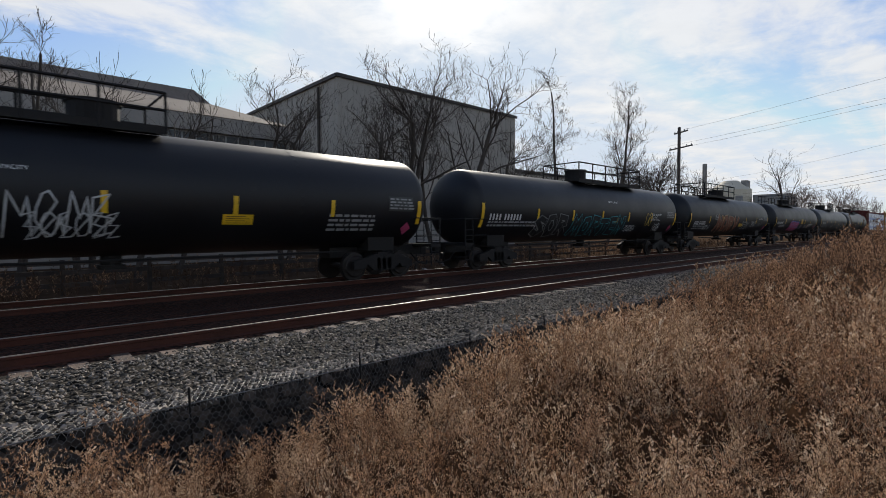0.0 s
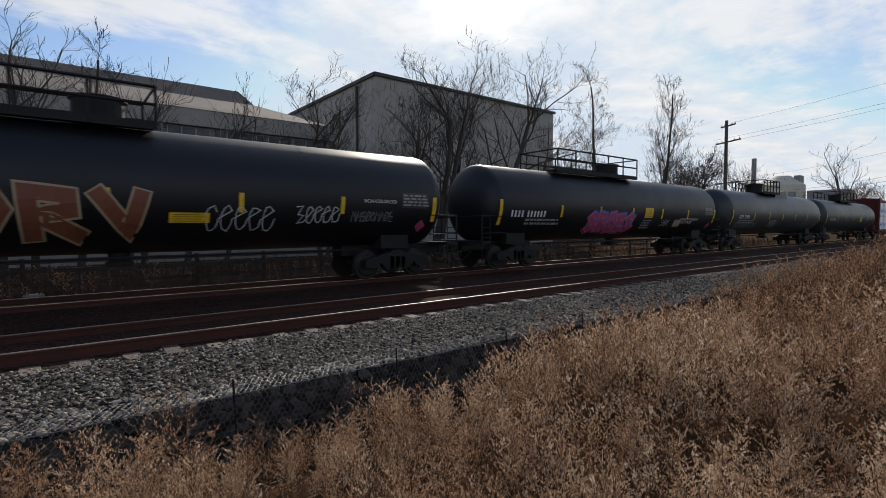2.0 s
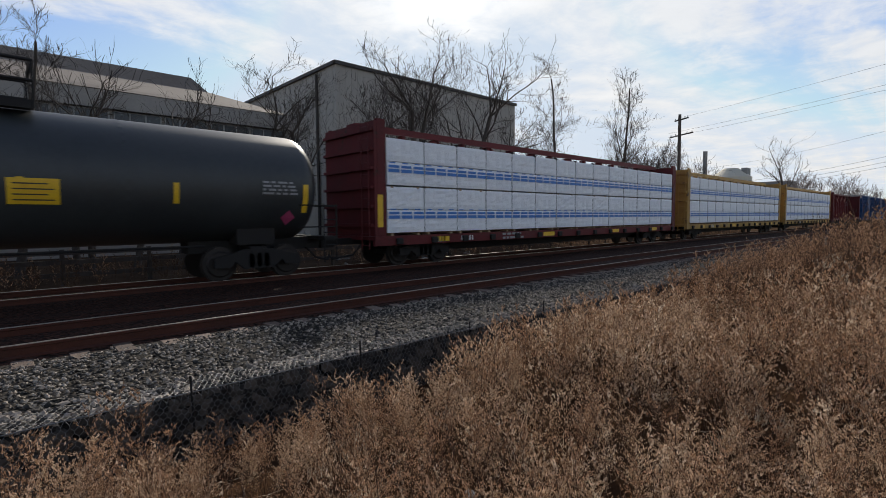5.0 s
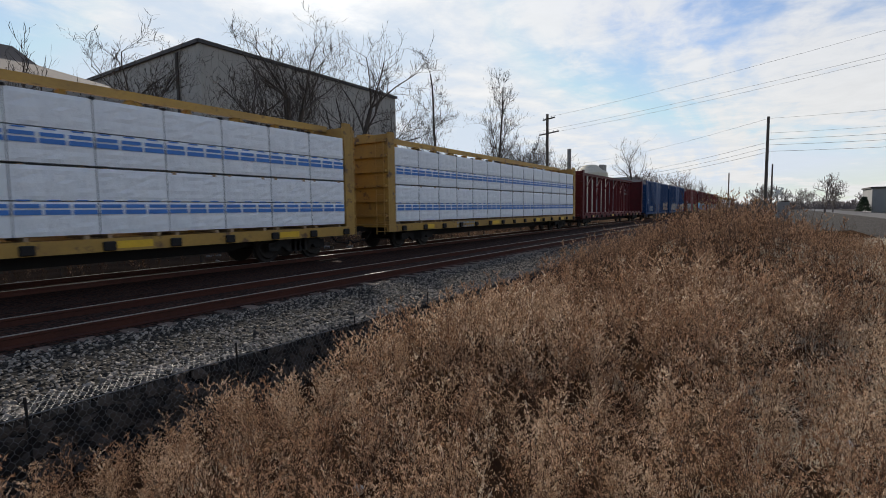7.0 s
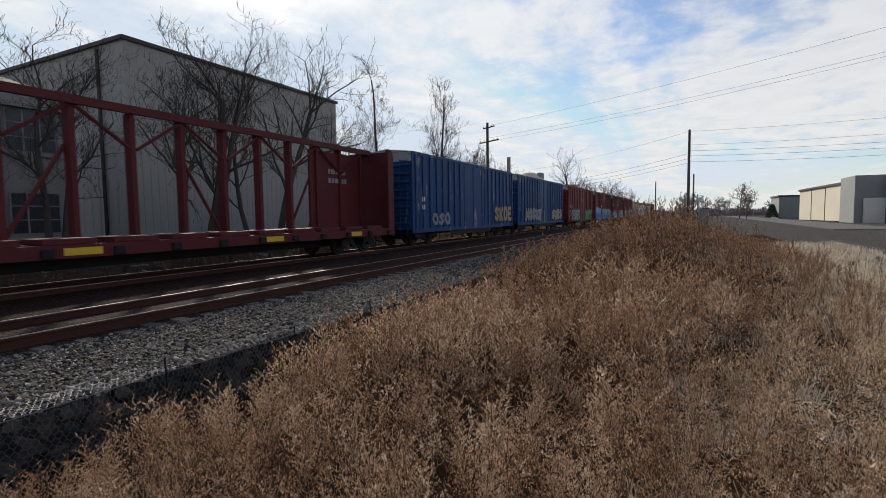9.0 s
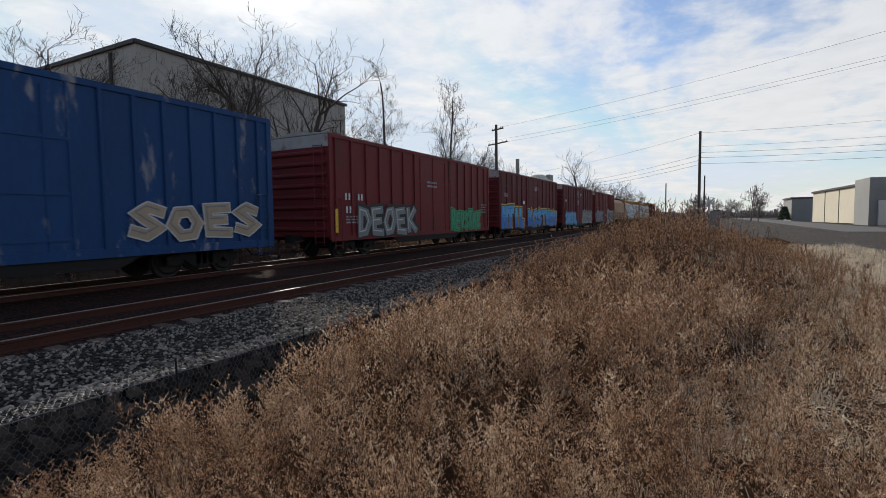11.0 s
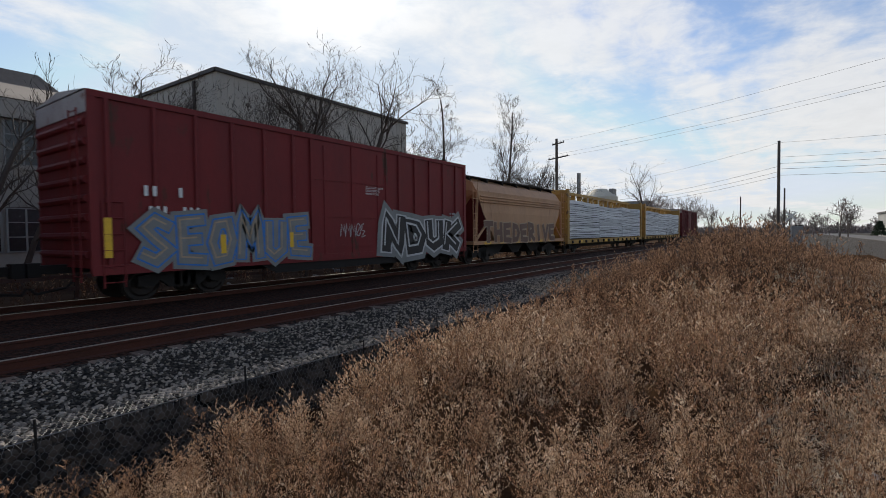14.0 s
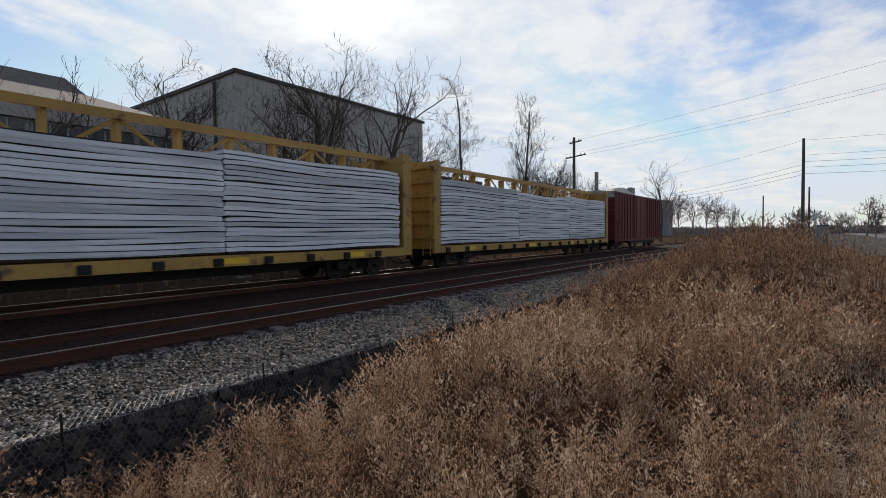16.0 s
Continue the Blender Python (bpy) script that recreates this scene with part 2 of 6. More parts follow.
def weed_mat(name, c1, c2, island, scale, spot=None, spot_at=0.58):
    """Dry plant matter: thin, so that part of the light comes through."""
    ma = mat(name, c1, c2, 0.9, scale=scale, fine=3, bump=0, island=island, spot=spot, spot_at=spot_at, spec=0.2)
    nt = ma.node_tree
    bs = nt.nodes["Principled BSDF"]
    tr = nt.nodes.new("ShaderNodeBsdfTranslucent")
    mx = nt.nodes.new("ShaderNodeMixShader")
    mx.inputs[0].default_value = 0.22
    nt.links.new(bs.inputs["Base Color"].links[0].from_socket, tr.inputs["Color"])
    nt.links.new(bs.outputs[0], mx.inputs[1])
    nt.links.new(tr.outputs[0], mx.inputs[2])
    nt.links.new(mx.outputs[0], nt.nodes["Material Output"].inputs["Surface"])
    return ma


M_WEED = weed_mat("dry_weed", (0.84, 0.62, 0.42), (0.26, 0.155, 0.09), 0.6, 2.2, (0.95, 0.79, 0.58), 0.56)
M_WEEDRED = weed_mat("russet_weed", (0.62, 0.39, 0.24), (0.17, 0.09, 0.05), 0.6, 2.0)
M_STEM = mat("dark_weed_stem", (0.15, 0.088, 0.055), (0.06, 0.035, 0.022), 0.9, scale=1.5, fine=8, bump=0, island=0.5, spec=0.2)
M_STRAW = weed_mat("bleached_grass", (0.85, 0.74, 0.57), (0.55, 0.44, 0.31), 0.6, 0.6)
# distant twigs: bark made paler, the haze of distance put into the colour
M_HAZEDTREE = mat("far_bare_twigs", (0.24, 0.20, 0.18), (0.15, 0.125, 0.115), 1.0, scale=0.2, fine=2, bump=0)
M_CONC = mat("cream_panel_wall", (0.62, 0.56, 0.44), (0.52, 0.47, 0.37), 0.8, scale=0.2, fine=3)
M_OFFWHITE = mat("white_painted_wall", (0.66, 0.64, 0.60), (0.55, 0.53, 0.50), 0.8, scale=0.2, fine=3)
M_GREYWALL = mat("grey_panel_wall", (0.27, 0.27, 0.26), (0.20, 0.20, 0.195), 0.7, scale=0.3, fine=4)
M_ASPHALT = mat("worn_asphalt", (0.11, 0.105, 0.10), (0.075, 0.07, 0.068), 0.9, scale=0.3, fine=20)
M_CONCRETE = mat("old_concrete", (0.30, 0.29, 0.27), (0.20, 0.19, 0.175), 0.9, scale=1, fine=12)


def paint(name, c):
    return mat(name, c, tuple(v * 0.75 for v in c), 0.55, scale=4, fine=30, bump=0.0)


P_CYAN = paint("sky_blue_spray", (0.07, 0.42, 0.72))
P_BLUE = paint("royal_blue_spray", (0.02, 0.19, 0.60))
P_GREEN = paint("green_spray", (0.03, 0.36, 0.13))
P_PINK = paint("pink_spray", (0.44, 0.06, 0.15))
P_SILVER = paint("silver_spray", (0.22, 0.23, 0.225))
P_WHITE = paint("white_spray", (0.55, 0.56, 0.56))
P_BLACK = paint("black_spray", (0.012, 0.012, 0.014))
P_RUST = paint("rust_orange_spray", (0.22, 0.07, 0.035))
P_PURPLE = paint("violet_spray", (0.20, 0.09, 0.30))
P_YEL = paint("yellow_spray", (0.70, 0.50, 0.08))
P_TEAL = paint("teal_spray", (0.05, 0.34, 0.40))
P_BROWN = paint("dull_brown_spray", (0.13, 0.06, 0.04))
P_ROSE = paint("pale_rose_spray", (0.50, 0.22, 0.27))
P_TAN = paint("faded_tan_spray", (0.44, 0.33, 0.22))


# ---- mesh helpers ----
def part(name, bm, material, parent=None, label="", smooth=False):
    me = bpy.data.meshes.new(name)
    bm.to_mesh(me)
    bm.free()
    return link_mesh(name, me, material, parent, label, smooth)


def link_mesh(name, me, material, parent=None, label="", smooth=False):
    if material and not me.materials:
        me.materials.append(material)
    if smooth:
        for p in me.polygons:
            p.use_smooth = True
    ob = new(name, me)
    if parent:
        ob.parent = parent
    if label:
        ob["label"] = label
    return ob


def box(bm, x0, x1, y0, y1, z0, z1, bevel=0.0, m=None):
    vs = [bm.verts.new((x, y, z)) for x in (x0, x1) for y in (y0, y1) for z in (z0, z1)]
    q = [(0, 1, 3, 2), (4, 6, 7, 5), (0, 4, 5, 1), (2, 3, 7, 6), (0, 2, 6, 4), (1, 5, 7, 3)]
    fs = [bm.faces.new([vs[i] for i in f]) for f in q]
    if bevel:
        es = list({e for f in fs for e in f.edges})
        r = bmesh.ops.bevel(bm, geom=es, offset=bevel, segments=1, affect="EDGES")
        vs = list({v for f in r["faces"] for v in f.verts} | {v for v in vs if v.is_valid})
    if m is not None:
        for v in vs:
            v.co = m @ v.co
    return vs


def bx(*a, bevel=0.0):
    bm = bmesh.new()
    box(bm, *a, bevel=bevel)
    return bm


def tube(bm, p0, p1, r0, r1=None, n=8, caps=True):
    p0, p1 = Vector(p0), Vector(p1)
    r1 = r0 if r1 is None else r1
    ax = (p1 - p0).normalized()
    u = ax.orthogonal().normalized()
    w = ax.cross(u)
    a = [bm.verts.new(p0 + (u * math.cos(k * 2 * math.pi / n) + w * math.sin(k * 2 * math.pi / n)) * r0) for k in range(n)]
    b = [bm.verts.new(p1 + (u * math.cos(k * 2 * math.pi / n) + w * math.sin(k * 2 * math.pi / n)) * r1) for k in range(n)]
    for k in range(n):
        bm.faces.new((a[k], a[(k + 1) % n], b[(k + 1) % n], b[k]))
    if caps:
        bm.faces.new(a[::-1])
        bm.faces.new(b)


def sweep(bm, pts, r, n=5):
    """One tube through all the points."""
    pts = [Vector(p) for p in pts]
    last = None
    for i, p in enumerate(pts):
        ax = (pts[min(i + 1, len(pts) - 1)] - pts[max(i - 1, 0)]).normalized()
        u = ax.cross(Vector((0.31, 0.17, 0.94))).normalized()
        w = ax.cross(u)
        ring = [bm.verts.new(p + (u * math.cos(k * 2 * math.pi / n) + w * math.sin(k * 2 * math.pi / n)) * r) for k in range(n)]
        if last:
            for k in range(n):
                bm.faces.new((last[k], last[(k + 1) % n], ring[(k + 1) % n], ring[k]))
        last = ring


def prism(bm, pts, y0, y1):
    """A polygon of (x, z) points drawn out from y0 to y1."""
    a = [bm.verts.new((x, y0, z)) for x, z in pts]
    b = [bm.verts.new((x, y1, z)) for x, z in pts]
    bm.faces.new(a)
    bm.faces.new(b[::-1])
    n = len(pts)
    for k in range(n):
        bm.faces.new((a[(k + 1) % n], a[k], b[k], b[(k + 1) % n]))


def empty(name, label, category, group="", kind=""):
    return tagged(new(name), label, category, group, kind)


# ---- ground ----
NEAR_Y, TRAIN_Y, GAUGE = 8.88, 13.78, 1.435
EDGE_Y = 5.62


def smooth01(a, b, v):
    k = min(max((v - a) / (b - a), 0), 1)
    return k * k * (3 - 2 * k)


def ground_z(x, y):
    if y >= EDGE_Y + 0.05:
        z = -0.30 + 0.12 * smooth01(EDGE_Y, 7.6, y)
        z += 0.045 * smooth01(7.95, 8.25, y)
        z += 0.03 * smooth01(10.2, 10.8, y) - 0.05 * smooth01(10.8, 11.4, y) + 0.03 * smooth01(11.6, 12.6, y)
        z -= 0.35 * smooth01(15.2, 17.0, y)
        z += 0.25 * smooth01(22, 28, y)
        return z
    z = -0.62 + 0.20 * smooth01(2.0, -3.0, y) + 0.10 * smooth01(-3, -7, y)
    z -= 0.38 * smooth01(3.4, 5.0, y) * (1 - smooth01(9, 16, x))
    mound = math.exp(-(((x - 16.5) / 5.5) ** 2 if x < 16.5 else ((x - 16.5) / 11.0) ** 2))
    mound *= math.exp(-(((y - 1.2) / 2.7) ** 2)) if y > 1.2 else math.exp(-(((y - 1.2) / 2.9) ** 2))
    z += 1.22 * mound
    if -6 < y and x < 40:
        z += 0.05 * noise.noise((x * 0.9, y * 0.9, 0)) + 0.03 * noise.noise((x * 2.3, y * 2.3, 4))
    return z


def build_ground():
    xs = [-900, -500, -300, -180, -110, -70, -45, -30, -22, -16, -12] + [-9 + 0.45 * i for i in range(110)]
    v = xs[-1]
    while v < 2500:
        v = v + max(0.6, (v - 35) * 0.16)
        xs.append(v)
    ys = [-900, -450, -220, -110, -60, -36, -24, -17, -13, -10] + [-8.5 + 0.4 * i for i in range(33)] + [4.9, 5.2, 5.5, EDGE_Y, EDGE_Y + 0.06]
    ys += [5.9, 6.3, 6.8, 7.2, 7.6, 7.9, 8.4, 9.4, 10.0, 10.2, 10.5, 10.8, 11.1, 11.5, 12.0, 12.6, 13.2, 14.4, 15.2, 15.8, 16.4, 17, 18, 20, 22, 25, 28, 34, 45, 70, 120, 220, 450, 900, 1800]
    nx, ny = len(xs), len(ys)
    verts = [(x, y, ground_z(x, y)) for x in xs for y in ys]
    faces, idx = [], []
    for i in range(nx - 1):
        for j in range(ny - 1):
            faces.append((i * ny + j, (i + 1) * ny + j, (i + 1) * ny + j + 1, i * ny + j + 1))
            y, x = (ys[j] + ys[j + 1]) / 2, (xs[i] + xs[i + 1]) / 2
            if y < EDGE_Y:
                lot = y < -5.2 - 0.25 * max(0, 14 - x) or x > 48
                idx.append(2 if lot else 0)
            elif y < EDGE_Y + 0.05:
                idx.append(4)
            elif y < 7.9:
                idx.append(1)
            elif y < 15.6:
                idx.append(3)
            else:
                idx.append(5)
    me = bpy.data.meshes.new("ground")
    me.from_pydata(verts, [], faces)
    for ma in (M_SOIL, M_BALLAST, M_LOT, M_DIRTY, M_GABION, M_WASTE):
        me.materials.append(ma)
    me.polygons.foreach_set("material_index", idx)
    ob = link_mesh("ground", me, None)
    tagged(ob, "dry earth, grey ballast bed and gravel lot beside the tracks", "ground", kind="structure")


build_ground()


def build_track(cy, name, label):
    trk = empty(name, label, "railway track", kind="structure")
    for sgn in (-1, 1):
        y = cy + sgn * GAUGE / 2
        bm = bmesh.new()
        prof = [(-0.07, -0.175), (0.07, -0.175), (0.07, -0.155), (0.015, -0.135), (0.012, -0.05), (0.037, -0.038), (0.037, -0.006), (-0.037, -0.006), (-0.037, -0.038), (-0.012, -0.05), (-0.015, -0.135), (-0.07, -0.155)]
        a = [bm.verts.new((-420, y + u, v)) for u, v in prof]
        b = [bm.verts.new((620, y + u, v)) for u, v in prof]
        for k in range(len(prof)):
            bm.faces.new((a[k], a[(k + 1) % 12], b[(k + 1) % 12], b[k]))
        rail = part("rail", bm, M_RAILSIDE, trk, "rust-brown steel rail")
        part("rail_head", bx(-420, 620, y - 0.017, y + 0.017, -0.0058, 0.004), M_RAILTOP, rail, "polished running surface")
    return trk


track_near = build_track(NEAR_Y, "track_1", "empty railway track with rusty rails on wooden ties")
track_far = build_track(TRAIN_Y, "track_2", "railway track under the passing freight train")


def build_ties(trk, cy, x0, n):
    bm = bx(-0.115, 0.115, -1.3, 1.3, -0.40, -0.165, bevel=0.012)
    me = bpy.data.meshes.new("tie")
    bm.to_mesh(me)
    bm.free()
    me.materials.append(M_TIE)
    rnd = random.Random(5)
    for i in range(n):
        t = link_mesh("tie", me, None, trk)
        t.location = (x0 + i * 0.52 + rnd.uniform(-0.03, 0.03), cy + rnd.uniform(-0.05, 0.05), rnd.uniform(-0.012, 0.008))
        t.rotation_euler = (0, 0, rnd.uniform(-0.025, 0.025))


# ---- buildings ----
def build_tall_hall():
    b = empty("warehouse", "tall flat-roofed warehouse clad in beige ribbed metal", "building")
    x0, x1, y0, y1, zt = 22.6, 47.1, 38.0, 84.0, 15.15
    part("wall", bx(x0, x1, y0, y1, -0.4, zt), M_WALL, b, "beige ribbed metal siding")
    rib = bpy.data.meshes.new("siding_rib")
    bm = bx(-0.035, 0.035, -0.022, 0, -0.3, zt - 0.2)
    bm.to_mesh(rib)
    bm.free()
    rib.materials.append(M_WALL)
    k = x0 + 0.4
    while k < x1 - 0.2:
        o = link_mesh("siding_rib", rib, None, b)
        o.location = (k, y0, 0)
        k += 0.62
    k = y0 + 0.5
    while k < y1:
        o = link_mesh("siding_rib", rib, None, b)
        o.location, o.rotation_euler = (x0, k, 0), (0, 0, -math.pi / 2)
        k += 1.2
    part("roof", bx(x0 - 0.15, x1 + 0.15, y0 - 0.15, y1, zt + 0.004, zt + 0.12), M_TRIM, b)
    for a in ((x0 - 0.16, x1 + 0.16, y0 - 0.22, y0 - 0.08), (x0 - 0.22, x0 - 0.08, y0 - 0.07, y1)):
        part("roof_trim", bx(*a, zt - 0.16, zt + 0.14), M_TRIM, b, "dark brown roof edge trim")
    bm = bmesh.new()
    tube(bm, (x0 - 0.12, 41.2, 0), (x0 - 0.12, 41.2, zt - 0.4), 0.13, n=8)
    part("downspout", bm, M_TRIM, b)
    a = empty("annex", "lower beige annex with a flat roof beside the warehouse", "building")
    part("wall", bx(47.2, 67, 42, 70, -0.4, 9.55), M_WALL, a)
    part("roof_trim", bx(47.2, 67.1, 41.9, 41.99, 9.2, 9.7), M_TRIM, a)


def build_low_hall():
    b = empty("factory_hall", "long low factory hall with brown roof and a window band", "building")
    x0, x1, ye, yr = -90.0, 14.6, 30.0, 38.0
    ze, zr = 8.1, 11.65
    part("wall", bx(x0, x1, ye, ye + 0.4, -0.4, ze - 0.9), M_WALLWHITE, b, "pale painted wall")
    part("end_wall", bx(x1 - 0.4, x1, ye + 0.41, 46, -0.4, ze), M_WALLWHITE, b)
    part("fascia", bx(x0, x1 + 0.1, ye - 0.35, ye + 0.4, ze - 0.89, ze), M_WALLWHITE, b, "deep pale fascia")
    bm = bmesh.new()
    v = [bm.verts.new(p) for p in ((x0, ye - 0.4, ze + 0.02), (x1 + 0.1, ye - 0.4, ze + 0.02), (12.6, 35.4, 9.75), (11.7, 36.9, 10.55), (10.9, yr, zr), (x0, yr, zr))]
    bm.faces.new(v)
    w = [bm.verts.new(p) for p in ((x0, 46.5, ze), (x1 + 0.1, 46.5, ze))]
    bm.faces.new((v[5], v[4], v[3], v[2], w[1], w[0]))
    bm.faces.new((v[1], w[1], v[2]))
    part("roof", bm, M_SHEDROOF, b, "weathered brown roof")
    pane = bpy.data.meshes.new("window")
    bm = bx(-1.02, 1.02, -0.05, 0.0, 0, 2.1)
    bm.to_mesh(pane)
    bm.free()
    pane.materials.append(M_GLASS)
    fr = bpy.data.meshes.new("window_frame")
    bm = bmesh.new()
    for xx in (-1.07, -0.36, 0.36, 1.07):
        box(bm, xx - 0.04, xx + 0.04, -0.09, -0.052, 0, 2.1)
    for zz in (0.0, 0.7, 1.4, 2.06):
        box(bm, -1.07, 1.07, -0.085, -0.055, zz, zz + 0.05)
    bm.to_mesh(fr)
    bm.free()
    fr.materials.append(M_GREYWALL)
    for row, z in ((0, 5.05), (1, 0.9)):
        x = x1 - 1.6
        while x > -34:
            o = link_mesh("window", pane, None, b)
            o.location = (x, ye - 0.004, z)
            link_mesh("window_frame", fr, None, o)
            x -= 2.35
    part("sill_band", bx(x0, x1, ye - 0.12, ye - 0.004, 4.85, 5.03), M_WALLWHITE, b)


build_tall_hall()
build_low_hall()


def build_far_right():
    b = empty("cream_warehouse", "low cream warehouse with panel joints across the gravel lot", "building")
    # side wall seen at a slant, nearly along the street
    p0, p1 = Vector((124.0, -20.0, 0)), Vector((99.0, -22.3, 0))
    d = (p1 - p0).normalized()
    ang = math.degrees(math.atan2(d.y, d.x))
    L = (p1 - p0).length
    m = pose(p0.x, p0.y, -0.2, 0, 0, ang)
    bm = bmesh.new()
    prism(bm, [(0, 0), (L, 0), (L, 6.05), (0, 5.75)], 0.0, 26.0)
    bm.transform(m)
    part("wall", bm, M_CONC, b, "cream panel wall")
    for k in range(1, 4):
        bm = bmesh.new()
        box(bm, L * k / 3.4 - 0.1, L * k / 3.4 + 0.1, -0.06, -0.004, 0, 5.8)
        bm.transform(m)
        part("panel_joint", bm, M_TRIM, b)
    bm = bmesh.new()
    prism(bm, [(-0.1, 5.76), (L + 0.1, 6.06), (L + 0.1, 6.4), (-0.1, 6.1)], -0.3, 0.4)
    bm.transform(m)
    part("roof_trim", bm, M_TRIM, b, "dark roof edge")
    g = empty("grey_block", "grey flat-roofed block joined to the cream warehouse", "building")
    part("wall", bx(91.0, 98.7, -40, -21.2, -0.3, 6.6), M_GREYWALL, g)
    part("porch", bx(90.5, 90.96, -24.6, -22.2, -0.3, 3.3), M_OFFWHITE, g, "white porch box")
    w = empty("white_shop", "white flat-roofed shop with dark signs and small windows", "building")
    part("wall", bx(72, 90.4, -46, -24.7, -0.3, 6.3), M_OFFWHITE, w)
    part("roof_edge", bx(71.9, 90.5, -46, -24.6, 6.31, 6.5), M_TRIM, w)
    for i, (y, z, a, c) in enumerate(((-26.2, 3.6, 0.5, 1.5), (-27.6, 3.9, 0.5, 1.2), (-26.8, 1.2, 0.9, 1.1), (-29.5, 1.2, 0.9, 1.1))):
        part("window" if i > 1 else "sign", bx(90.42, 90.5, y - a, y + a, z, z + c), M_GLASS if i > 1 else M_STEEL, w)
    for i in range(4):
        part("sign_bar", bx(73 + 3.5 * i, 75 + 3.5 * i, -24.69, -24.62, 3.9, 5.4), M_STEEL, w)
    bm = bmesh.new()
    tube(bm, (88, -27, 6.51), (88, -27, 7.3), 0.5, n=12)
    part("roof_vent", bm, M_GREYWALL, w)
    part("road_strip", bx(60, 400, -19.0, -12.5, -0.34, -0.26), M_ASPHALT)
    o = bpy.data.objects["road_strip"]
    o.name = "road"
    tagged(o, "worn asphalt street beyond the gravel lot", "road", kind="structure")
    for (x, y, wdt, h, l) in ((150, -22.2, 4.6, 5.2, 14),):
        f = empty("far_building", "small grey building far across the lot", "building")
        part("wall", bx(x, x + l, y - wdt / 2, y + wdt / 2, -0.4, h), M_GREYWALL, f)
        part("roof", bx(x - 0.3, x + l, y - wdt / 2 - 0.3, y + wdt / 2 + 0.3, h + 0.01, h + 0.4), M_TRIM, f)


build_far_right()


def build_plant():
    p = empty("process_plant", "distant tan process plant with silo and chimney", "industrial plant")
    D = 190.0

    def at(az, r=D):
        return r * math.cos(radians(az)), r * math.sin(radians(az))

    x, y = at(19.2)
    bm = bmesh.new()
    tube(bm, (x, y, 0), (x, y, 23.5), 0.8, 0.7, 12)
    part("chimney", bm, M_CONCRETE, p, "pale concrete chimney")
    x, y = at(16.9)
    bm = bmesh.new()
    tube(bm, (x, y, 0), (x, y, 14.2), 6.2, n=20)
    tube(bm, (x, y, 14.21), (x, y, 17.3), 6.2, 2.2, 20)
    part("silo", bm, M_CONC, p, "tan domed silo")
    x, y = at(15.6)
    part("tower", bx(x - 2, x + 2, y - 0.8, y + 0.8, 0, 17.2), M_CONCRETE, p)
    x, y = at(18.2)
    part("block", bx(x - 4, x + 4, y - 9, y + 9, -0.4, 12.0), M_GREYWALL, p)
    x, y = at(13.2)
    part("block", bx(x - 4, x + 4, y - 5, y + 5, -0.4, 12.3), M_GREYWALL, p)
    x, y = at(14.9)
    part("block", bx(x - 3, x + 3, y - 5, y + 3, -0.4, 9.5), M_GREYWALL, p)


build_plant()


def utility_pole(x, y, h, arms=(), r=0.15, name="utility_pole", label="weathered wooden utility pole with crossarms"):
    p = empty(name, label, "utility pole")
    z0 = ground_z(x, y)
    p.location = (x, y, z0)
    bm = bmesh.new()
    tube(bm, (0, 0, -0.3), (0, 0, h - z0), r, r * 0.72, 10)
    part("shaft", bm, M_POLE, p)
    for z, w, ang in arms:
        m = pose(0, 0, z - z0, 0, 0, ang)
        bm = bmesh.new()
        box(bm, -w, w, -0.06 - r, 0.06 - r, -0.06, 0.06, m=m)
        arm = part("crossarm", bm, M_POLE, p)
        for k in (-0.92, -0.5, 0.5, 0.92):
            bm = bmesh.new()
            q = m @ Vector((w * k, -r, 0.062))
            tube(bm, q, q + Vector((0, 0, 0.16)), 0.045, 0.03, 6)
            part("insulator", bm, M_GREYWALL, arm)
    return p


utility_pole(53, 21.0, 12.1, ((11.6, 1.0, 60), (10.0, 1.7, 60), (5.9, 1.6, 60)), 0.2)
utility_pole(66, 0.35, 11.4, (), 0.19, label="tall bare wooden utility pole beyond the mound")
utility_pole(84, -0.25, 7.4, (), 0.14, label="shorter wooden pole behind the tall one")
utility_pole(105, 6.3, 7.7, (), 0.14, label="short distant wooden pole by the tracks")
utility_pole(150, -1.5, 6.5, ((6.0, 1.2, 90),), 0.14, label="distant small pole with one crossarm")


def wire(p0, p1, sag, r=0.012):
    bm = bmesh.new()
    n = 14
    pts = []
    for i in range(n + 1):
        k = i / n
        v = Vector(p0).lerp(Vector(p1), k)
        v.z -= sag * 4 * k * (1 - k)
        pts.append(v)
    sweep(bm, pts, r, 4)
    o = part("overhead_wire", bm, M_STEEL)
    tagged(o, "thin dark overhead wire strung between poles", "wire", group="overhead wires")


def build_wires():
    # upper lines from the far pole towards the open lot
    wire((53, 21, 11.75), (32, -34, 15.5), 0.9, 0.009)
    wire((53.6, 20.2, 10.15), (33, -34, 13.9), 0.9, 0.009)
    wire((52.2, 21.8, 10.15), (31, -34, 13.6), 0.9, 0.009)
    # lines along the street through the tall pole
    for z in (11.2, 9.6):
        wire((66, 0.35, z), (60, -50, z + 0.9), 0.9)
    for z in (8.9, 8.3, 7.6):
        wire((66, 0.35, z), (62, -50, z + 0.6), 0.8, 0.016)
    wire((66, 0.35, 11.2), (112, 42, 11.6), 0.9)
    for z in (8.6, 8.0, 7.5):
        wire((66, 0.35, z), (112, 42, z), 1.2, 0.016)


build_wires()

